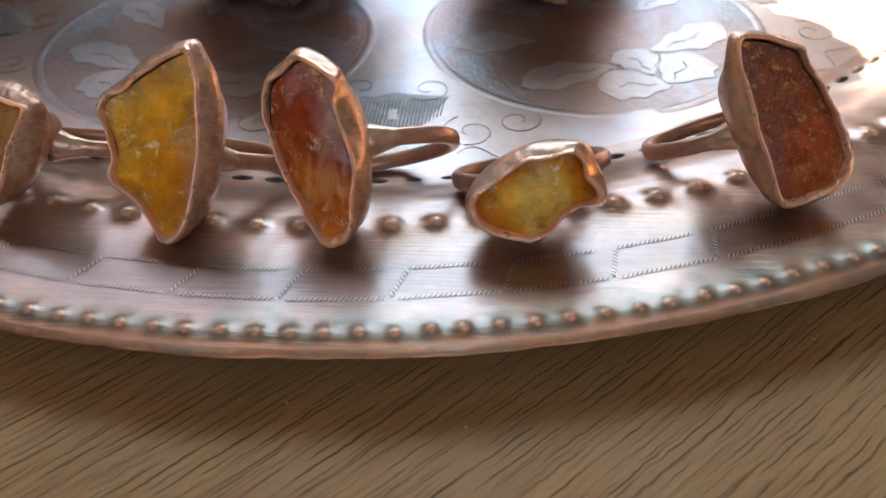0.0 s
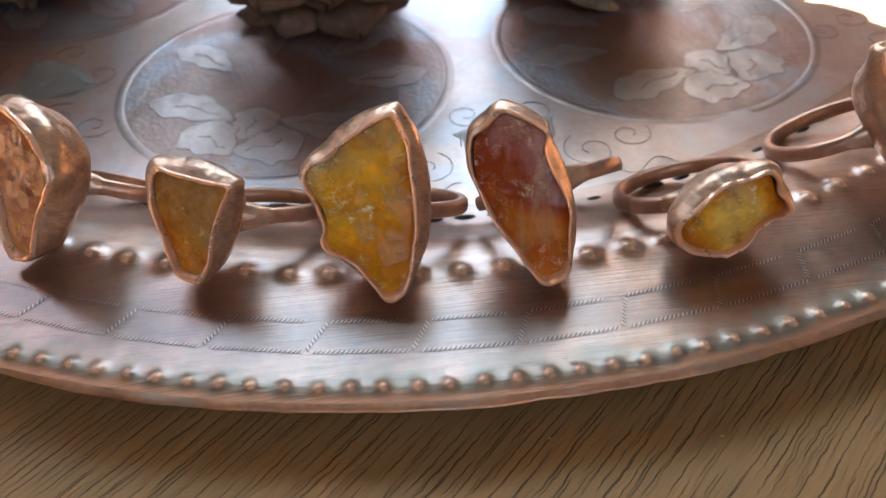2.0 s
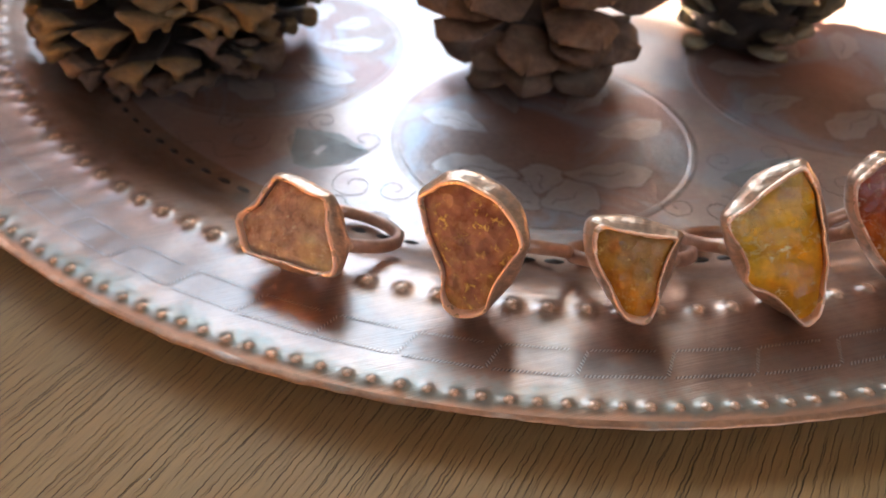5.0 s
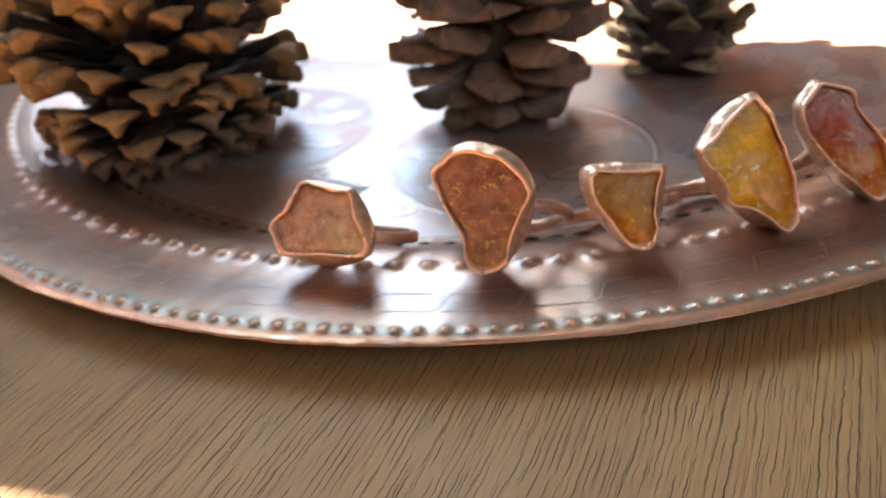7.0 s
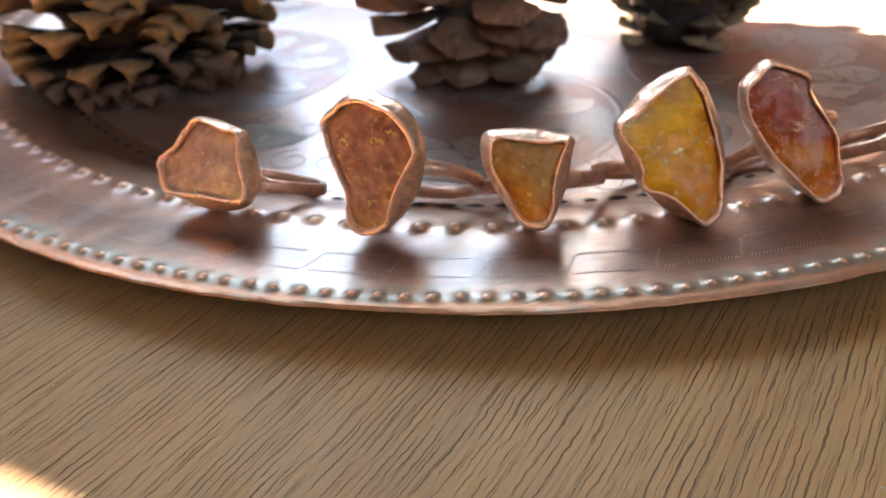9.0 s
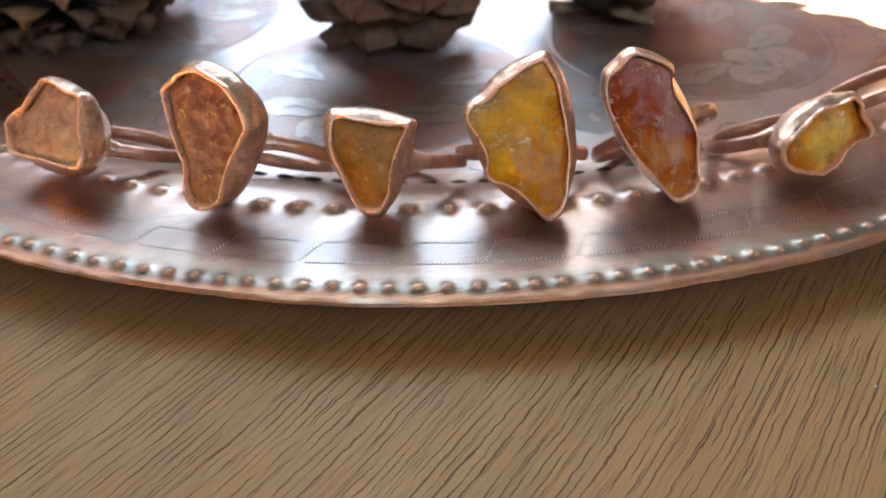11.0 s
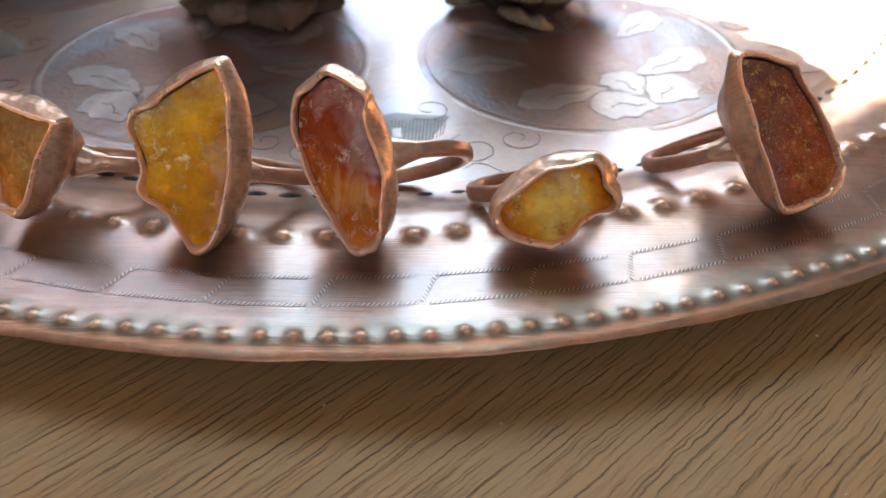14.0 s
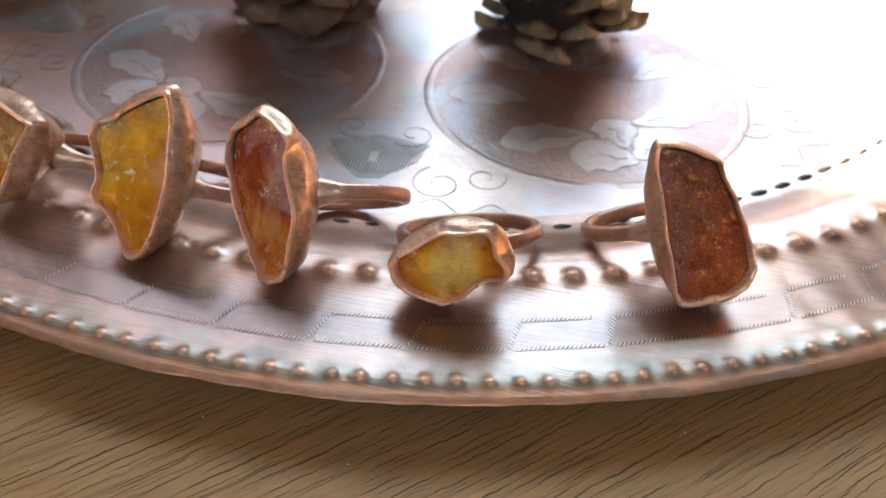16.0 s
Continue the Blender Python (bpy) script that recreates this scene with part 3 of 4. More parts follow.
    # stamped key line: outer run, slanted riser and inner run, repeated round the border
    def stamped(name, p, q, seed):
        """A run of small slanted strokes, each a dark cut with a raised burr beside it."""
        p, q = Vector((*p, 0)), Vector((*q, 0))
        d = (q - p).normalized()
        side = Vector((-d.y, d.x, 0))
        count = max(5, int((q - p).length / 0.00050))
        rnd = random.Random(seed)
        step = (q - p) / count
        vv, ff, slots = [], [], []
        for k in range(count):
            jolt = side * rnd.uniform(-0.00003, 0.00003)
            w, slant = rnd.uniform(0.00020, 0.00026), d * rnd.uniform(0.00014, 0.00020)
            for share, z, slot in ((0.0, 0.00002, 0), (rnd.uniform(0.30, 0.40), 0.000022, 1), (rnd.uniform(0.60, 0.72), 0.000024, 2)):
                m, b = p + step * (k + share) + jolt, len(vv)
                vv += [(e.x, e.y, z + level(e.length, math.atan2(e.y, e.x))) for e in (m - side * w - slant, m + side * w + slant)]
                if b:
                    ff.append((b - 2, b, b + 1, b - 1))
                    slots.append((slot + 2) % 3)
        return mesh_from(name, vv, ff, [COPPER_GROOVE, COPPER_TICK, COPPER_TRAY], slots, False)

    def spot(deg, r):
        a = radians(-90 + deg)
        return (r * math.cos(a), r * math.sin(a))

    for k in range(73):
        turn = 360 / 73 * k
        for j, (a0, r0, a1, r1) in enumerate(((-4.45, 0.1338, 0.0, 0.1338), (0.1, 0.1335, 0.85, 0.1295), (0.95, 0.1293, 4.75, 0.1293))):
            part_of("stamped_line", stamped("stamped_line", spot(a0 + turn, r0), spot(a1 + turn, r1), 3 * k + j), t, m=pose(0, 0, 0.00004))

    # punched row at the edge of the floor, as low raised dots in dark copper
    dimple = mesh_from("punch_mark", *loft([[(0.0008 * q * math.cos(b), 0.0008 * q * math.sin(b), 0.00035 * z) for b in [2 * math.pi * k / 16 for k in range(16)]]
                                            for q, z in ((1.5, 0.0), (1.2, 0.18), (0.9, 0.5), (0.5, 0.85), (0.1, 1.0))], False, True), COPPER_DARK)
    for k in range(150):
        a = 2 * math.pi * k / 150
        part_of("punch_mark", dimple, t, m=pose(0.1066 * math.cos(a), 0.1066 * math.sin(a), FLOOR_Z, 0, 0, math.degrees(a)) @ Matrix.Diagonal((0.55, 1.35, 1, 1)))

    # medallions with leaves, scrolls and hatched pendants between them
    def flat(name, points, z, mat, thick=0.00005):
        k = len(points)
        vv = [(x, y, z - thick) for x, y in points] + [(x, y, z) for x, y in points]
        ff = [tuple(range(k, 2 * k))] + [(i, (i + 1) % k, k + (i + 1) % k, k + i) for i in range(k)]
        return mesh_from(name, vv, ff, mat, smooth=False)

    def leaf(cx, cy, length, width, turn, bend=0.25):
        """A broad lobed leaf: narrow at its stalk, full and rounded at its end."""
        pts = []
        for s in (1, -1):
            for k in range(16):
                u = k / 16 if s == 1 else 1 - k / 16
                w = width * math.sin(math.pi * u ** 1.25) ** 0.6 * (0.85 + 0.4 * u) * (1 + 0.13 * math.sin(6 * math.pi * u + s))
                x, y = length * (u - 0.5), s * w + bend * length * (u - 0.5) ** 2
                c, sn = math.cos(radians(turn)), math.sin(radians(turn))
                pts.append(((cx + x * c - y * sn) / 1000, (cy + x * sn + y * c) / 1000))
        return pts

    def spiral(cx, cy, r, turns, start, hand=1):
        return [((cx + r * (1 - 0.8 * k / 40) * math.cos(start + hand * turns * 2 * math.pi * k / 40)) / 1000,
                 (cy + r * (1 - 0.8 * k / 40) * math.sin(start + hand * turns * 2 * math.pi * k / 40)) / 1000, 0.00008) for k in range(41)]

    disc = flat("medallion", [(0.026 * math.cos(2 * math.pi * k / 64), 0.026 * math.sin(2 * math.pi * k / 64)) for k in range(64)], 0.00004, COPPER_ETCHED)
    band_loops = [[(r * math.cos(2 * math.pi * k / 96), r * math.sin(2 * math.pi * k / 96), z) for k in range(96)] for r, z in ((0.0276, 0.0), (0.0275, 0.00003), (0.0262, 0.00003), (0.0261, 0.0))]
    hoop = mesh_from("hoop", *loft(band_loops), COPPER_HOOP)
    leaves = []
    for side in (1, -1):
        leaves += [(-11.3 * side, -10.9, 16, 3.4, 180 - 8 * side if side > 0 else 8), (-16.0 * side, 3.8, 14, 3.0, 180 - 25 if side > 0 else 25),
                   (-4.6 * side, -18.2, 11, 4.2, 150 if side > 0 else 30), (-8.0 * side, 14.0, 15, 3.0, 120 if side > 0 else 60)]
    leaves += [(0, -13.0, 9, 3.4, 90), (0, 19.0, 9, 2.6, 90)]
    leaf_meshes = [flat("leaf", leaf(*q), 0.00010, COPPER_LEAF, 0.00008) for q in leaves]
    outline_meshes = [mesh_from("leaf_outline", *tube([(x, y, 0.00009) for x, y in leaf(*q)], 0.00004, 4, True), COPPER_GROOVE) for q in leaves]
    midrib_meshes = []
    for q in leaves:
        p = leaf(*q)
        midrib_meshes.append(mesh_from("leaf_midrib", *tube([(*((Vector(p[k]) + Vector(p[-k])) / 2).lerp(Vector(p[k]), 0.06 * (k % 3)), 0.00012) for k in range(3, 12)], 0.00006, 4), COPPER_GROOVE))
    hatch_pts = [(-8.0, 3.5), (-3.0, 5.2), (0, 6.2), (3.5, 5.4), (8.0, 4.6), (4.5, -2.5), (2.0, -5.2), (-1.5, -5.6), (-4.0, -3.0)]
    pendant = flat("pendant", [(x / 1000, y / 1000) for x, y in hatch_pts], 0.00006, COPPER_HATCH)
    tab = flat("tab", [(-0.0006, -0.0014), (0.0006, -0.0014), (0.0006, 0.0014), (-0.0006, 0.0014)], 0.00013, COPPER_LEAF)
    hatch = []
    for k in range(27):
        x = -6.9 + k * 0.54
        hatch.append(mesh_from("hatch_line", *tube([((x - 0.4) / 1000, (-4.6 + 0.09 * (x - 0.4) ** 2) / 1000, 0.00007), ((x + 0.3) / 1000, 0.0040, 0.00007)], 0.00006, 4), COPPER_GROOVE))
    vines = [spiral(11, -2, 4.4, 1.3, 2.0), spiral(17.5, 0.5, 3.4, 1.2, 0.4, -1), spiral(-13, -1, 4.0, 1.25, 1.0, -1), spiral(-19, 2, 3.0, 1.2, 2.6), spiral(5, 10, 3.6, 1.2, 4.0), spiral(-5, 11, 3.2, 1.2, 5.2, -1),
             [((9 + 16 * k / 24) / 1000, (-7.2 + 1.4 * math.sin(k * 0.5)) / 1000, 0.00008) for k in range(25)],
             [((-9 - 16 * k / 24) / 1000, (-6.6 + 1.4 * math.sin(k * 0.5 + 1)) / 1000, 0.00008) for k in range(25)]]
    vine_meshes = [mesh_from("engraved_line", *tube(p, 0.00005, 4), COPPER_GROOVE) for p in vines]
    for k in range(7):
        deg = -21.5 + 360 / 7 * k
        a = radians(-90 + deg)
        r = 0.0725
        med = part_of("medallion", disc, t, "matt etched medallion with leaves", pose(r * math.cos(a), r * math.sin(a), FLOOR_Z, 0, 0, deg))
        part_of("hoop", hoop, med)
        for me in leaf_meshes:
            part_of("leaf", me, med)
        for me in outline_meshes + midrib_meshes:
            part_of("leaf_outline", me, med)
        b = radians(-90 + deg + 180 / 7)
        pen = part_of("pendant", pendant, t, "hatched engraved pendant", pose(0.0905 * math.cos(b), 0.0905 * math.sin(b), FLOOR_Z, 0, 0, deg + 180 / 7))
        part_of("tab", tab, pen)
        for me in hatch:
            part_of("hatch_line", me, pen)
        for me in vine_meshes:
            part_of("engraved_line", me, t, m=pose(0.0935 * math.cos(b), 0.0935 * math.sin(b), FLOOR_Z, 0, 0, deg + 180 / 7))
    return t


tray()

# ---------------------------------------------------------------- the amber rings
# stones: low, middle and high tone, fleck colour
AMBER = {
    "tan": amber_material("tan_amber", [(0.66, 0.50, 0.22), (0.46, 0.285, 0.165), (0.42, 0.240, 0.165), (0.32, 0.160, 0.110)], (0.78, 0.64, 0.40), 130, 0.4, along=(-26, 24), milk=0.16, crazed=0.25, seed=1.3),
    "rust": amber_material("rust_amber", [(0.34, 0.175, 0.048), (0.31, 0.145, 0.074), (0.25, 0.105, 0.074), (0.32, 0.170, 0.085)], (0.90, 0.60, 0.14), 140, 0.6, along=(0, 30), milk=0.08, seed=2.1),
    "olive": amber_material("olive_amber", [(0.56, 0.185, 0.010), (0.45, 0.185, 0.020), (0.41, 0.200, 0.042), (0.36, 0.225, 0.095)], (0.82, 0.58, 0.18), 130, 0.5, along=(0, 48), milk=0.08, seed=3.7, blotch=0.5),
    "golden": amber_material("golden_amber", [(0.56, 0.180, 0.012), (0.70, 0.285, 0.014), (0.87, 0.455, 0.030), (0.52, 0.35, 0.16)], (1.0, 0.88, 0.48), 85, 1.0, along=(-18, 30), milk=0.04, seed=4.4, blotch=0.6),
    # the pale mauve head tone paints in sky reflected by the red stone
    "red": amber_material("red_amber", [(0.72, 0.28, 0.036), (0.56, 0.130, 0.016), (0.36, 0.056, 0.018), (0.58, 0.38, 0.35)], (0.98, 0.74, 0.50), 100, 0.7, along=(26, 52), milk=0.22, crazed=0.2, seed=5.6, blotch=0.5),
    "honey": amber_material("honey_amber", [(0.90, 0.58, 0.13), (0.80, 0.365, 0.022), (0.60, 0.19, 0.010), (0.38, 0.085, 0.008)], (1.0, 0.92, 0.66), 120, 0.9, along=(10, 10), milk=0.18, seed=6.2, blotch=0.9, core=165.0),
    "brown": amber_material("brown_amber", [(0.39, 0.090, 0.022), (0.34, 0.074, 0.030), (0.25, 0.074, 0.046), (0.19, 0.095, 0.072)], (0.66, 0.38, 0.10), 150, 0.7, grain=0.5, along=(0, 22), seed=7.9, blotch=0.75, core=30.0),
}

R_BAND = 0.0087


def amber_ring(label, outline, centre, az, el, stone, depth=7.2, band_turn=0.0, slope=None, rise=0.0, flare=1.0, chip=0.5, seed=1):
    """A ring that lies on its band: outline of its setting in mm (x to the right, y up the face), the face's centre in mm, the way that the face looks."""
    ca, sa, ce, se = math.cos(radians(az)), math.sin(radians(az)), math.cos(radians(el)), math.sin(radians(el))
    n = Vector((sa * ce, -ca * ce, se))
    h = Vector((0, 0, 1)).cross(n).normalized()
    u = n.cross(h)
    rot = Matrix((h, u, n)).transposed().to_4x4()
    c = Vector(centre) / 1000
    t = thing("amber_ring", label, "ring", "amber rings on the tray", Matrix.Translation(c) @ rot)
    count = 84
    line = rounded([(x, y, 0) for x, y in outline], count, 0.42)
    mean = sum((p.length for p in line)) / count

    soft_line = [sum((line[(k + j) % count] for j in range(-13, 14)), Vector()) / 27 for k in range(count)]
    soft_line = [p * (line_mean / soft_mean) for line_mean, soft_mean in [(mean, sum(q.length for q in soft_line) / count)] for p in soft_line]

    def loop(off, z, wob=0.0, lift=0.0):
        out = []
        for k, sharp in enumerate(line):
            p = sharp.lerp(soft_line[k], max(0.0, min(0.85, (-z - 0.6) / 3.0)))
            a = 2 * math.pi * k / count
            e = noise.noise((2.6 * math.cos(a), 2.6 * math.sin(a), seed * 7.3 + z * 0.2))
            e2 = noise.noise((6 * math.cos(a), 6 * math.sin(a), seed * 3.1)) + 0.6 * noise.noise((15 * math.cos(a), 15 * math.sin(a), seed * 4.7 + z * 0.1))
            low = max(0.0, min(1.0, 0.5 - p.y / (1.3 * mean)))
            o = off if z > -0.5 or off < -4 else off * ((1.25 - 0.85 * low) * flare if off > 0 else 0.45 + 0.85 * low)
            f = 1 + (o + wob * (e + 0.5 * e2)) / mean
            out.append((p.x * f / 1000, p.y * f / 1000, (z + lift * (e2 + e)) / 1000))
        return out

    v, f = loft([loop(-0.56, -1.0, 0.2), loop(-0.52, -0.10, 0.24, 0.18), loop(-0.40, 0.08, 0.22, 0.24), loop(-0.16, 0.10, 0.14, 0.2), loop(-0.04, 0.02, 0.12, 0.2), loop(0.06, -0.40, 0.12)])
    part_of("bezel_lip", mesh_from("bezel_lip", v, f, COPPER_LIP), t, "thin burnished copper lip")
    d = depth
    prof = [(0.06, -0.40), (0.42, -0.13 * d), (0.72, -0.26 * d), (0.62, -0.40 * d), (0.10, -0.56 * d), (-1.1, -0.74 * d), (-1.9, -0.88 * d), (-2.95, -0.965 * d), (-4.2, -0.995 * d), (-mean * 0.85, -d)]
    v, f = loft([loop(max(o, -mean * 0.9), z, 0.14) for o, z in prof], False, True)
    part_of("bezel_cup", mesh_from("bezel_cup", v, f, COPPER_BEZEL), t, "rounded copper cup with dark tarnish")

    # the rough stone, sunk a little below the lip
    loops = []
    rings = 26
    rng = random.Random(seed * 31)
    chips = [(x * 2.3 + rng.uniform(-1, 1), y * 2.3 + rng.uniform(-1, 1), rng.uniform(0.0, 0.45), rng.uniform(-0.26, 0.26), rng.uniform(-0.26, 0.26)) for x in range(-5, 6) for y in range(-6, 7)]

    def chipped(x, y):
        """Height of a surface broken into shallow flat chips."""
        near = sorted(chips, key=lambda q: (q[0] - x) ** 2 + (q[1] - y) ** 2)[:7]
        return min(h + gx * (x - cx) + gy * (y - cy) + 0.05 * ((x - cx) ** 2 + (y - cy) ** 2) for cx, cy, h, gx, gy in near)

    for i in range(rings):
        s = 1 - i / rings
        lp = []
        for k, p in enumerate(line):
            q = p * s * (1 - 0.48 / mean)
            rough = noise.noise((q.x * 0.25, q.y * 0.25, seed * 5.0)) * 0.5 + noise.noise((q.x * 1.6, q.y * 1.6, seed * 9.0)) * 0.07 + chipped(q.x, q.y) * chip
            z = -0.95 + 0.75 * (1 - s ** 4) + rough * (0.35 + 0.65 * (1 - s))
            lp.append((q.x / 1000, q.y / 1000, z / 1000))
        loops.append(lp)
    v, f = loft(loops, False, True)
    part_of("amber_stone", mesh_from("amber_stone", v, f, AMBER[stone]), t, stone + " raw amber stone with a chipped face")

    # the band leaves the back of the cup and runs down to the tray's floor
    root = c - n * (d - 0.9) / 1000 + u * rise / 1000
    if slope is None:
        reach = root.z - FLOOR_Z - 0.0011
        slope = math.degrees(math.asin(max(0.05, min(0.95, reach / (2 * R_BAND + 0.0008)))))
    hr = (h * math.cos(radians(band_turn)) + u * math.sin(radians(band_turn))).normalized()
    back = Vector((-n.x, -n.y, 0)).normalized()
    back = (back - hr * back.dot(hr)).normalized() if abs(back.dot(hr)) > 1e-6 else back
    b = back * math.cos(radians(slope)) + Vector((0, 0, -1)) * math.sin(radians(slope))
    b = (b - hr * b.dot(hr)).normalized()
    axis = hr.cross(b)
    mid = root + b * R_BAND
    inv = (Matrix.Translation(c) @ rot).inverted()
    loops = []
    sec = [(-0.60, -0.80), (-0.66, 0.0), (-0.60, 0.80), (-0.2, 0.95), (0.4, 0.92), (0.70, 0.66), (0.80, 0.0), (0.70, -0.66), (0.4, -0.92), (-0.2, -0.95)]
    turns = 56
    for k in range(turns):
        a = 2 * math.pi * k / turns
        out = hr * math.cos(a) + b * math.sin(a)
        wob = 1 + 0.012 * noise.noise((math.cos(a) * 1.5, math.sin(a) * 1.5, seed * 2.2))
        loops.append([inv @ (mid + out * (R_BAND * wob + r / 1000) + axis * (w * 1.02 / 1000)) for r, w in sec])
    loops.append(loops[0])
    v, f = loft(loops)
    part_of("band", mesh_from("band", v, f, COPPER_BAND), t, "plain copper finger band")
    # solder shoulders where the band meets the cup
    for s in (1, -1):
        a0 = radians(-90 + 16 * s)
        pts = []
        for k in range(7):
            a = a0 + s * radians(34) * k / 6
            pts.append(inv @ (mid + (hr * math.cos(a) + b * math.sin(a)) * R_BAND))
        lps = []
        for k, p in enumerate(pts):
            rr = 0.0013 * (1 - k / 6) ** 1.6 + 0.00085
            dvec = (pts[min(6, k + 1)] - pts[max(0, k - 1)]).normalized()
            sd = dvec.cross(inv.to_3x3() @ axis).normalized()
            ax = inv.to_3x3() @ axis
            lps.append([p + sd * rr * 0.8 * math.cos(q) + ax * rr * math.sin(q) for q in [2 * math.pi * j / 12 for j in range(12)]])
        v, f = loft(lps, True, True)
        part_of("solder_shoulder", mesh_from("solder_shoulder", v, f, COPPER_BEZEL), t)
    return t


amber_ring("copper finger ring with five-sided tan amber stone on the tray",
           [(-4.1, 6.5), (0.5, 5.9), (3.3, 5.7), (4.4, 4.6), (5.4, 2.1), (7.1, -0.3), (8.3, -2.3), (8.1, -3.7), (6.5, -4.3), (1.0, -4.5), (-5.0, -5.0), (-6.4, -4.1), (-7.3, -2.5), (-8.3, -1.3), (-8.2, 0.0), (-6.2, 2.0), (-5.5, 4.3)],
           (-89.62, 108.70, 14.65), -43.1, 43.1, "tan", flare=1.2, seed=1)
amber_ring("copper finger ring with tapering rust-brown amber stone",
           [(-3.0, 8.7), (-0.0, 8.4), (3.1, 7.4), (5.8, 5.5), (7.1, 3.7), (7.3, 2.8), (6.3, 0.4), (5.2, -2.6), (4.7, -5.4), (4.5, -7.2), (2.9, -8.6), (0.9, -9.2), (-1.0, -8.8), (-2.1, -7.0), (-2.5, -4.6), (-4.0, -2.3), (-5.9, 0.0), (-7.3, 2.9), (-8.1, 4.9), (-6.4, 6.6), (-4.6, 8.1)],
           (-68.58, 96.96, 16.16), -44.9, 23.1, "rust", band_turn=12, seed=2)
amber_ring("copper finger ring with shield-shaped olive-gold amber stone",
           [(-5.2, 5.0), (-3.4, 4.7), (-0.1, 4.6), (3.4, 4.6), (4.6, 4.5), (4.5, 3.7), (4.0, 2.2), (3.5, 0.0), (3.3, -2.1), (3.4, -4.5), (2.6, -6.6), (1.7, -7.2), (-0.1, -6.9), (-1.8, -5.2), (-3.3, -2.7), (-5.1, -0.2), (-6.0, 2.4), (-6.0, 4.2)],
           (-47.93, 89.35, 14.86), -27.3, 35.5, "olive", band_turn=8, flare=1.7, seed=3)
amber_ring("copper finger ring with tall notched golden amber stone",
           [(2.4, 11.3), (3.4, 9.9), (4.4, 7.9), (4.8, 5.6), (5.6, 2.2), (6.0, -1.2), (5.9, -3.9), (5.7, -6.7), (5.0, -8.7), (3.7, -9.7), (2.7, -9.5), (1.3, -8.0), (-0.5, -6.3), (-2.2, -5.4), (-4.1, -4.9), (-4.8, -3.7), (-4.6, -2.0), (-5.4, 0.0), (-6.6, 1.7), (-7.4, 3.1), (-7.3, 4.4), (-5.1, 5.9), (-2.6, 8.1), (-0.0, 10.0)],
           (-28.38, 86.57, 15.45), -15.7, 36.4, "golden", flare=1.4, seed=4)
amber_ring("copper finger ring with long teardrop red amber stone",
           [(-4.4, 9.4), (-2.6, 9.3), (1.0, 7.9), (1.1, 6.1), (1.9, 4.2), (3.0, 2.6), (4.4, 0.5), (5.0, -1.2), (5.1, -3.1), (5.3, -4.9), (5.6, -6.7), (5.2, -8.4), (3.4, -9.4), (2.3, -9.2), (0.8, -7.7), (-1.1, -5.7), (-3.1, -3.7), (-5.4, -0.4), (-6.8, 2.1), (-7.3, 4.5), (-7.3, 6.1), (-6.2, 7.6)],
           (-10.31, 85.68, 15.70), -20.9, 30.5, "red", rise=0.7, band_turn=24, seed=5)
amber_ring("copper finger ring with low wide honey amber stone",
           [(-7.1, -0.3), (-6.2, 0.6), (-4.5, 1.8), (-2.9, 3.2), (-1.2, 4.2), (1.0, 4.4), (3.0, 5.0), (4.1, 4.9), (4.8, 3.8), (5.4, 2.2), (6.4, 1.0), (6.8, 0.0), (6.2, -0.8), (4.1, -1.3), (2.6, -2.5), (1.4, -4.0), (-0.2, -4.9), (-1.1, -5.1), (-3.1, -4.6), (-5.3, -3.8), (-6.6, -2.6), (-7.2, -1.3)],
           (12.97, 82.94, 12.43), 3.2, 16.0, "honey", band_turn=8, seed=6)
amber_ring("copper finger ring with oblong dark brown amber stone",
           [(-4.1, 9.5), (-2.3, 9.3), (0.4, 8.5), (2.9, 7.1), (3.3, 5.6), (4.3, 3.2), (5.2, 0.5), (5.9, -1.9), (6.3, -3.9), (6.3, -6.1), (5.2, -7.9), (3.2, -8.9), (-0.5, -9.4), (-2.9, -9.3), (-3.6, -8.1), (-3.7, -6.1), (-3.9, -3.5), (-4.3, -1.0), (-4.3, 1.6), (-4.5, 4.1), (-4.8, 6.7), (-4.6, 8.3)],
           (39.95, 93.44, 16.08), 21.5, 40.1, "brown", band_turn=8, seed=7)

# ---------------------------------------------------------------- the pine cones
# dark inner scale wood, deepened to paint in shade between the scales
SCALE_DARK = scale_material("pine_scale_dark", (0.038, 0.025, 0.018), (0.085, 0.057, 0.040))
SCALE_TIP = scale_material("pine_scale_tip", (0.13, 0.074, 0.030), (0.30, 0.178, 0.068))
SCALE_BROWN = scale_material("pine_scale_brown", (0.135, 0.070, 0.040), (0.31, 0.172, 0.100))
SCALE_GREY = scale_material("pine_scale_grey", (0.13, 0.092, 0.052), (0.37, 0.27, 0.13))


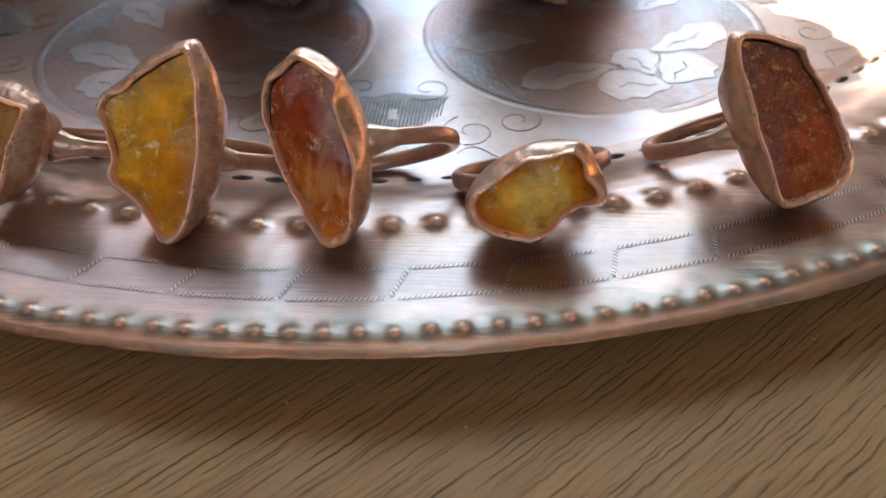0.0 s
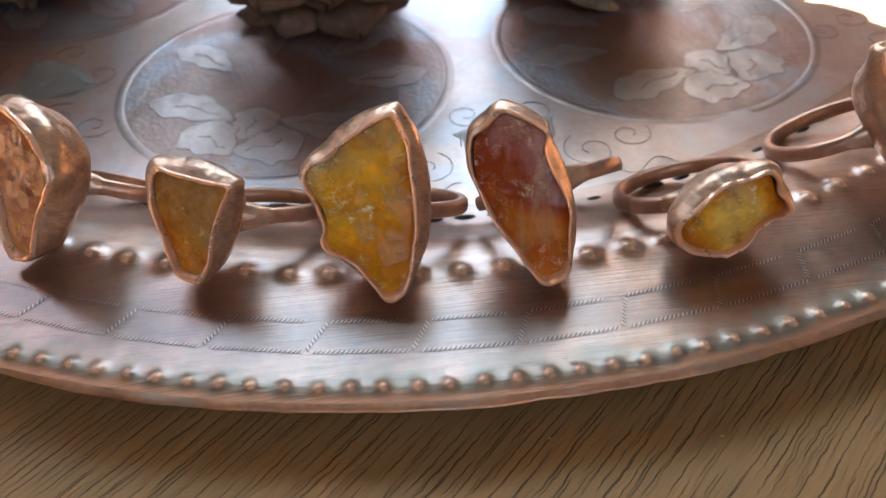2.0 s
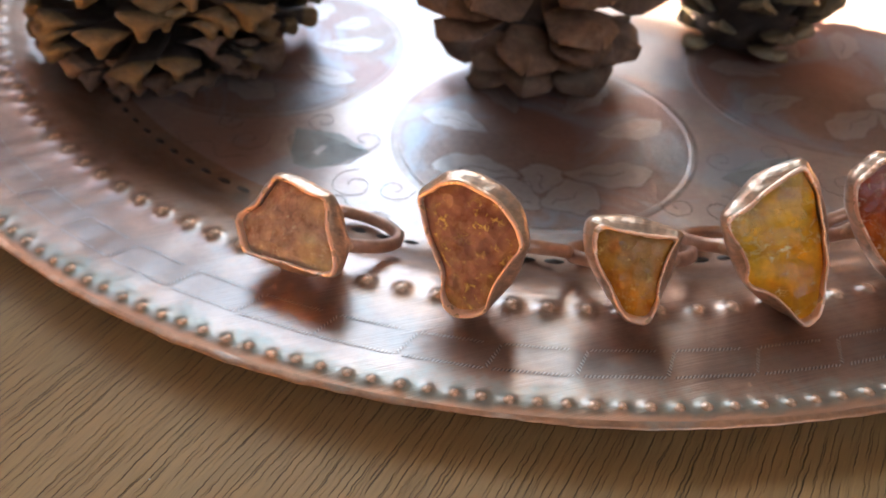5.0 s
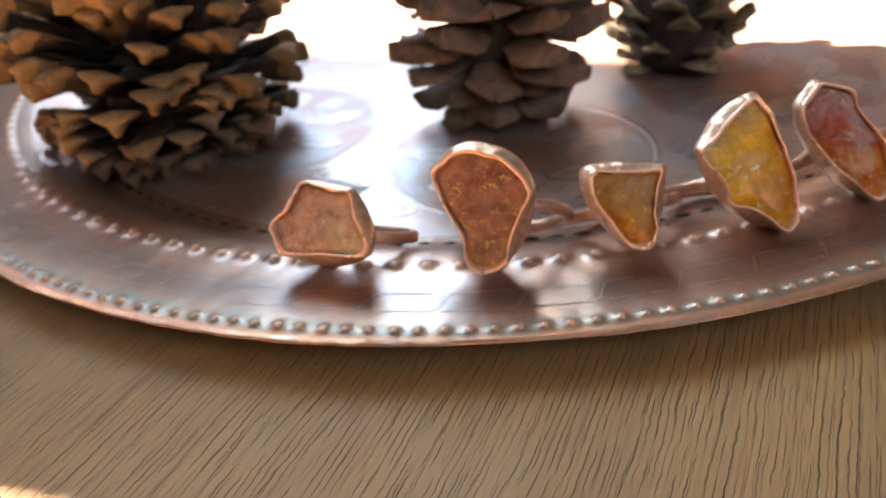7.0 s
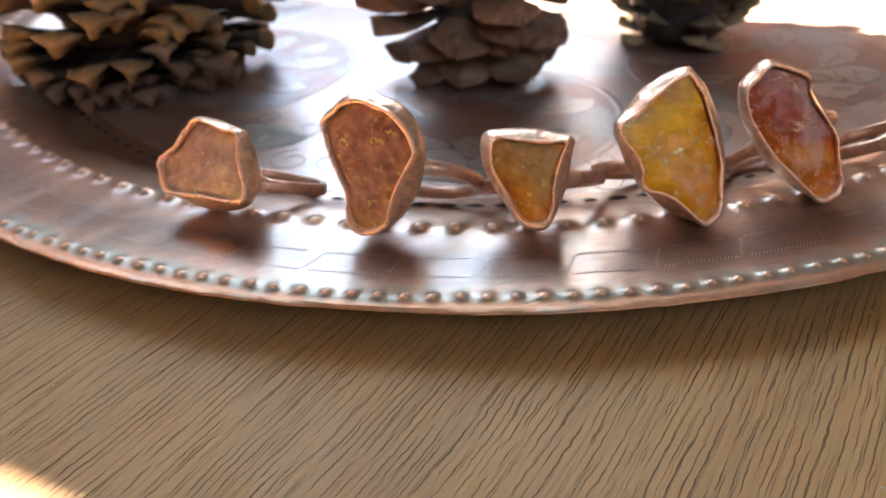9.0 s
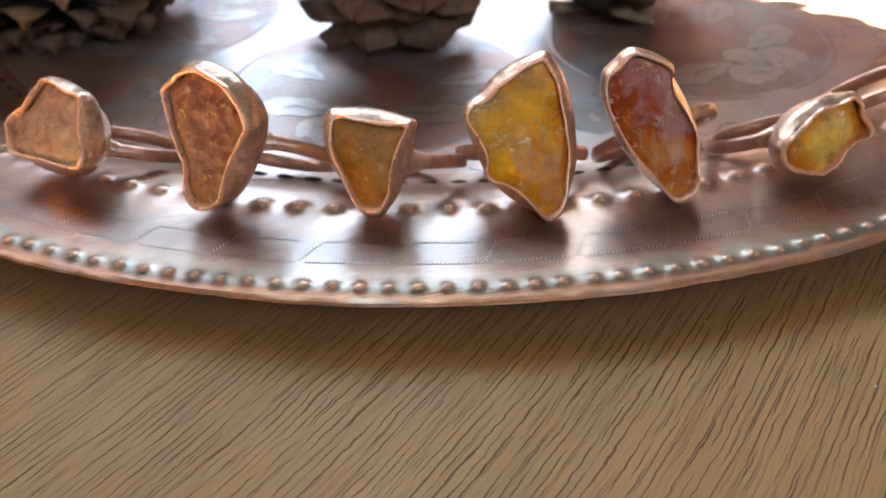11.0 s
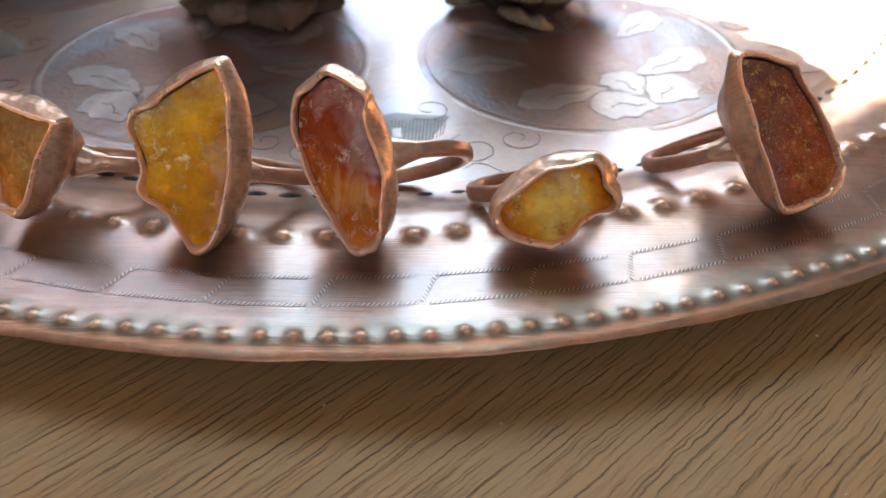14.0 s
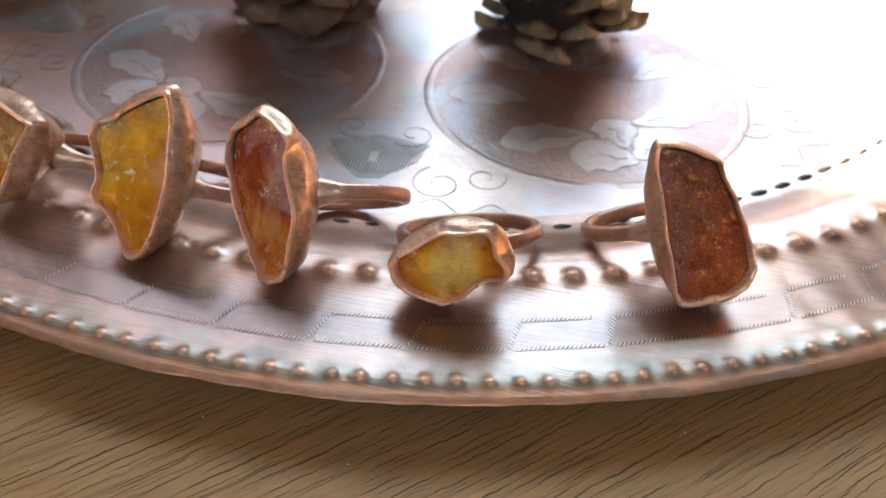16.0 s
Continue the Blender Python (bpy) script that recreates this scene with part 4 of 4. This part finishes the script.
def fang_scale(name, length, width, drop, mats):
    """One open woody scale along +x: a dark keeled plate that ends in a pale shield drawn down to a blunt point."""
    loops, slots = [], []
    for u, w, k, lift in ((0.0, 0.75, 0.16, 0.0), (0.35, 0.92, 0.20, -0.03), (0.7, 1.02, 0.34, -0.02), (0.90, 1.0, 0.80, 0.0), (1.0, 0.96, 1.0, 0.0), (1.04, 0.55, 0.62, -0.14), (1.05, 0.15, 0.2, -0.34)):
        h, d, z = width / 2 * w, drop * k, lift * drop
        loops.append([(length * u, y * h, z + d * e) for y, e in ((-1.0, 0.10), (-0.55, 0.20), (0.0, 0.30), (0.55, 0.20), (1.0, 0.10), (0.80, -0.14), (0.34, -0.42), (0.14, -0.88), (-0.14, -0.92), (-0.34, -0.42), (-0.80, -0.14))])
        slots += [1 if u >= 0.9 else 0] * 11
    v, f = loft(loops, True, True)
    return mesh_from(name, v, f, mats, (slots[:66] + [0, 1]))


def cone_scale(name, length, width, thick, mats, curl, rounded_tip, tip_share=0.24):
    """One woody scale along +x: narrow at the root, wide and thick at the end, which carries a lozenge-shaped shield."""
    stations, across = 9, 8
    verts, faces, slots = [], [], []
    for side in (1, -1):
        for i in range(stations + 1):
            u = i / stations
            half = width / 2 * (0.22 + 0.78 * min(1.0, u / 0.72) ** 0.8)
            if u > 0.72:
                e = (u - 0.72) / 0.28
                half *= (1 - e ** rounded_tip) * 0.94 + 0.06 if rounded_tip else (1 - 0.72 * e)
            for j in range(across + 1):
                w = 2 * j / across - 1
                t = thick * ((0.34 + 0.22 * math.exp(-((u - 0.86) / 0.11) ** 2)) if rounded_tip else (0.30 + 0.9 * math.exp(-((u - 0.86) / 0.11) ** 2))) * (1 - 0.75 * abs(w) ** 1.6) / 2
                x = u * length
                z = curl * u * u + side * t - 0.12 * width * w * w * u + (0.12 * width * max(0.0, 1 - 2.2 * abs(w)) * u * u if rounded_tip else 0.0)
                verts.append((x, half * w, z))
    row, sheet = across + 1, (stations + 1) * (across + 1)
    for s in (0, 1):
        for i in range(stations):
            for j in range(across):
                a = s * sheet + i * row + j
                q = (a, a + row, a + row + 1, a + 1)
                faces.append(q if s == 0 else tuple(reversed(q)))
                slots.append(1 if i / stations > 1 - tip_share - 0.11 else 0)
    rim = [(i * row, (i + 1) * row) for i in range(stations)] + [((i + 1) * row + across, i * row + across) for i in range(stations)] + [(stations * row + j, stations * row + j + 1) for j in range(across)]
    for a, b in rim:
        faces.append((a, a + sheet, b + sheet, b))
        slots.append(1 if a % sheet >= row * (stations - 2) else 0)
    return mesh_from(name, verts, faces, mats, slots)


def pine_cone(label, place, height, core, tiers, mats, lean=(0, 0, 0), count=90, curl=0.1, rounded_tip=False, seed=3, tip_share=0.24, fang=False):
    """tiers: rows of (share of the height, scale length, scale width, angle above the level, thickness) in mm and degrees."""
    rng = random.Random(seed)
    t = thing("pine_cone", label, "pine cone", "pine cones on the tray", pose(*[v / 1000 for v in place], *lean))
    prof = [(0.0, 0.55), (0.06, 0.8), (0.3, 1.0), (0.6, 0.8), (0.85, 0.5), (1.0, 0.1)]
    loops = [[(core * r * math.cos(a) / 1000, core * r * math.sin(a) / 1000, height * z / 1000) for a in [2 * math.pi * k / 14 for k in range(14)]] for z, r in prof]
    v, f = loft(loops, True, True)
    part_of("core", mesh_from("core", v, f, mats[0]), t)
    shapes = [fang_scale("scale", q[1] / 1000, q[2] / 1000, q[4] / 1000, mats if q[0] > 0.16 else [mats[0], SCALE_BROWN]) if fang else cone_scale("scale", q[1] / 1000, q[2] / 1000, q[4] / 1000, mats, curl * q[1] / 1000, rounded_tip, tip_share) for q in tiers]
    heights = [q[0] for q in tiers]
    for k in range(count):
        s = ((k + 0.5) / count) ** (1.9 if fang else 1.0)
        i = min(range(len(tiers)), key=lambda m: abs(heights[m] - s))
        lo = max(0, min(len(tiers) - 2, sum(hh <= s for hh in heights) - 1))
        fr = max(0.0, min(1.0, (s - heights[lo]) / (heights[lo + 1] - heights[lo])))
        elev = tiers[lo][3] * (1 - fr) + tiers[lo + 1][3] * fr
        length = tiers[lo][1] * (1 - fr) + tiers[lo + 1][1] * fr
        size = length / tiers[i][1] * (rng.uniform(0.82, 1.12) if fang else rng.uniform(0.85, 1.1))
        r = core * np.interp(s, [p[0] for p in prof], [p[1] for p in prof]) * 0.55 / 1000
        a = math.degrees(k * 2.399963) + rng.uniform(-5, 5)
        m = pose(0, 0, height * s / 1000, 0, 0, a) @ pose(r, 0, 0, rng.uniform(-16, 16), -(elev + (rng.uniform(-12, 12) if fang else rng.uniform(-15, 15))), rng.uniform(-16, 16)) @ Matrix.Diagonal((size, size, size, 1))
        part_of("scale", shapes[i], t, m=m)
    return t


pine_cone("large open brown pine cone with ochre scale tips, on the tray", (-103, 185, 1.6), 40, 11.5,
          [(0.0, 9, 6.0, -2, 3.0), (0.06, 13, 6.6, -4, 3.2), (0.13, 17, 7.2, -2, 3.2), (0.24, 22, 8.0, 3, 3.6), (0.42, 25.5, 8.8, 12, 4.0), (0.65, 26.5, 9.4, 26, 4.2), (0.85, 24, 9.2, 46, 4.0), (1.0, 15, 8, 75, 3.2)],
          [SCALE_DARK, SCALE_TIP], (-9, 9, 20), 280, 0.10, False, 3, fang=True)
pine_cone("brown pine cone with broad pointed scales, standing on the tray", (-33, 164, 5.4), 35, 9,
          [(0.0, 8.5, 8.5, -28, 3.0), (0.12, 12.5, 10.5, -24, 3.2), (0.3, 17, 12.5, -12, 3.4), (0.55, 19.5, 13.5, 3, 3.4), (0.8, 18.5, 12.5, 22, 3.2), (0.93, 13, 10.5, 48, 2.8), (1.0, 8, 7, 75, 2.2)],
          [SCALE_DARK, SCALE_BROWN], (4, -3, 40), 76, 0.05, 1.2, 8, 0.56)
pine_cone("small grey-brown half-closed pine cone with pale scale tips, on the tray", (14, 165, 1.2), 37, 12,
          [(0.0, 9.5, 6.5, 0, 3.4), (0.25, 14, 8, 20, 4.0), (0.6, 15.5, 8.5, 40, 4.2), (0.85, 12.5, 7.5, 58, 3.6), (1.0, 7, 6, 80, 2.4)],
          [SCALE_DARK, SCALE_GREY], (0, 4, 10), 92, 0.10, 2.2, 12, 0.40)

# ---------------------------------------------------------------- dust on the table
def dust():
    rng = random.Random(21)
    verts, faces = [], []
    for k in range(46):
        x, y, r = rng.uniform(-0.20, 0.14), rng.uniform(-0.02, 0.09), rng.uniform(0.00007, 0.00022)
        b, a0 = len(verts), rng.uniform(0, 6)
        for j in range(5):
            a = a0 + 2 * math.pi * j / 5
            verts.append((x + r * math.cos(a) * rng.uniform(0.7, 1.5), y + r * math.sin(a), 0.0))
        verts.append((x, y, r * 1.1))
        faces += [(b + j, b + (j + 1) % 5, b + 5) for j in range(5)]
    n = Nodes("pale_dust")
    mat = n.done(n.mix(n.noise(n.coords(), 900, 3), (0.5, 0.45, 0.38), (0.78, 0.74, 0.66)), 0.9)
    tagged(new("dust", mesh_from("dust", verts, faces, mat, smooth=False)), "a few pale dust crumbs on the oak table", "dust", kind="stuff")


dust()
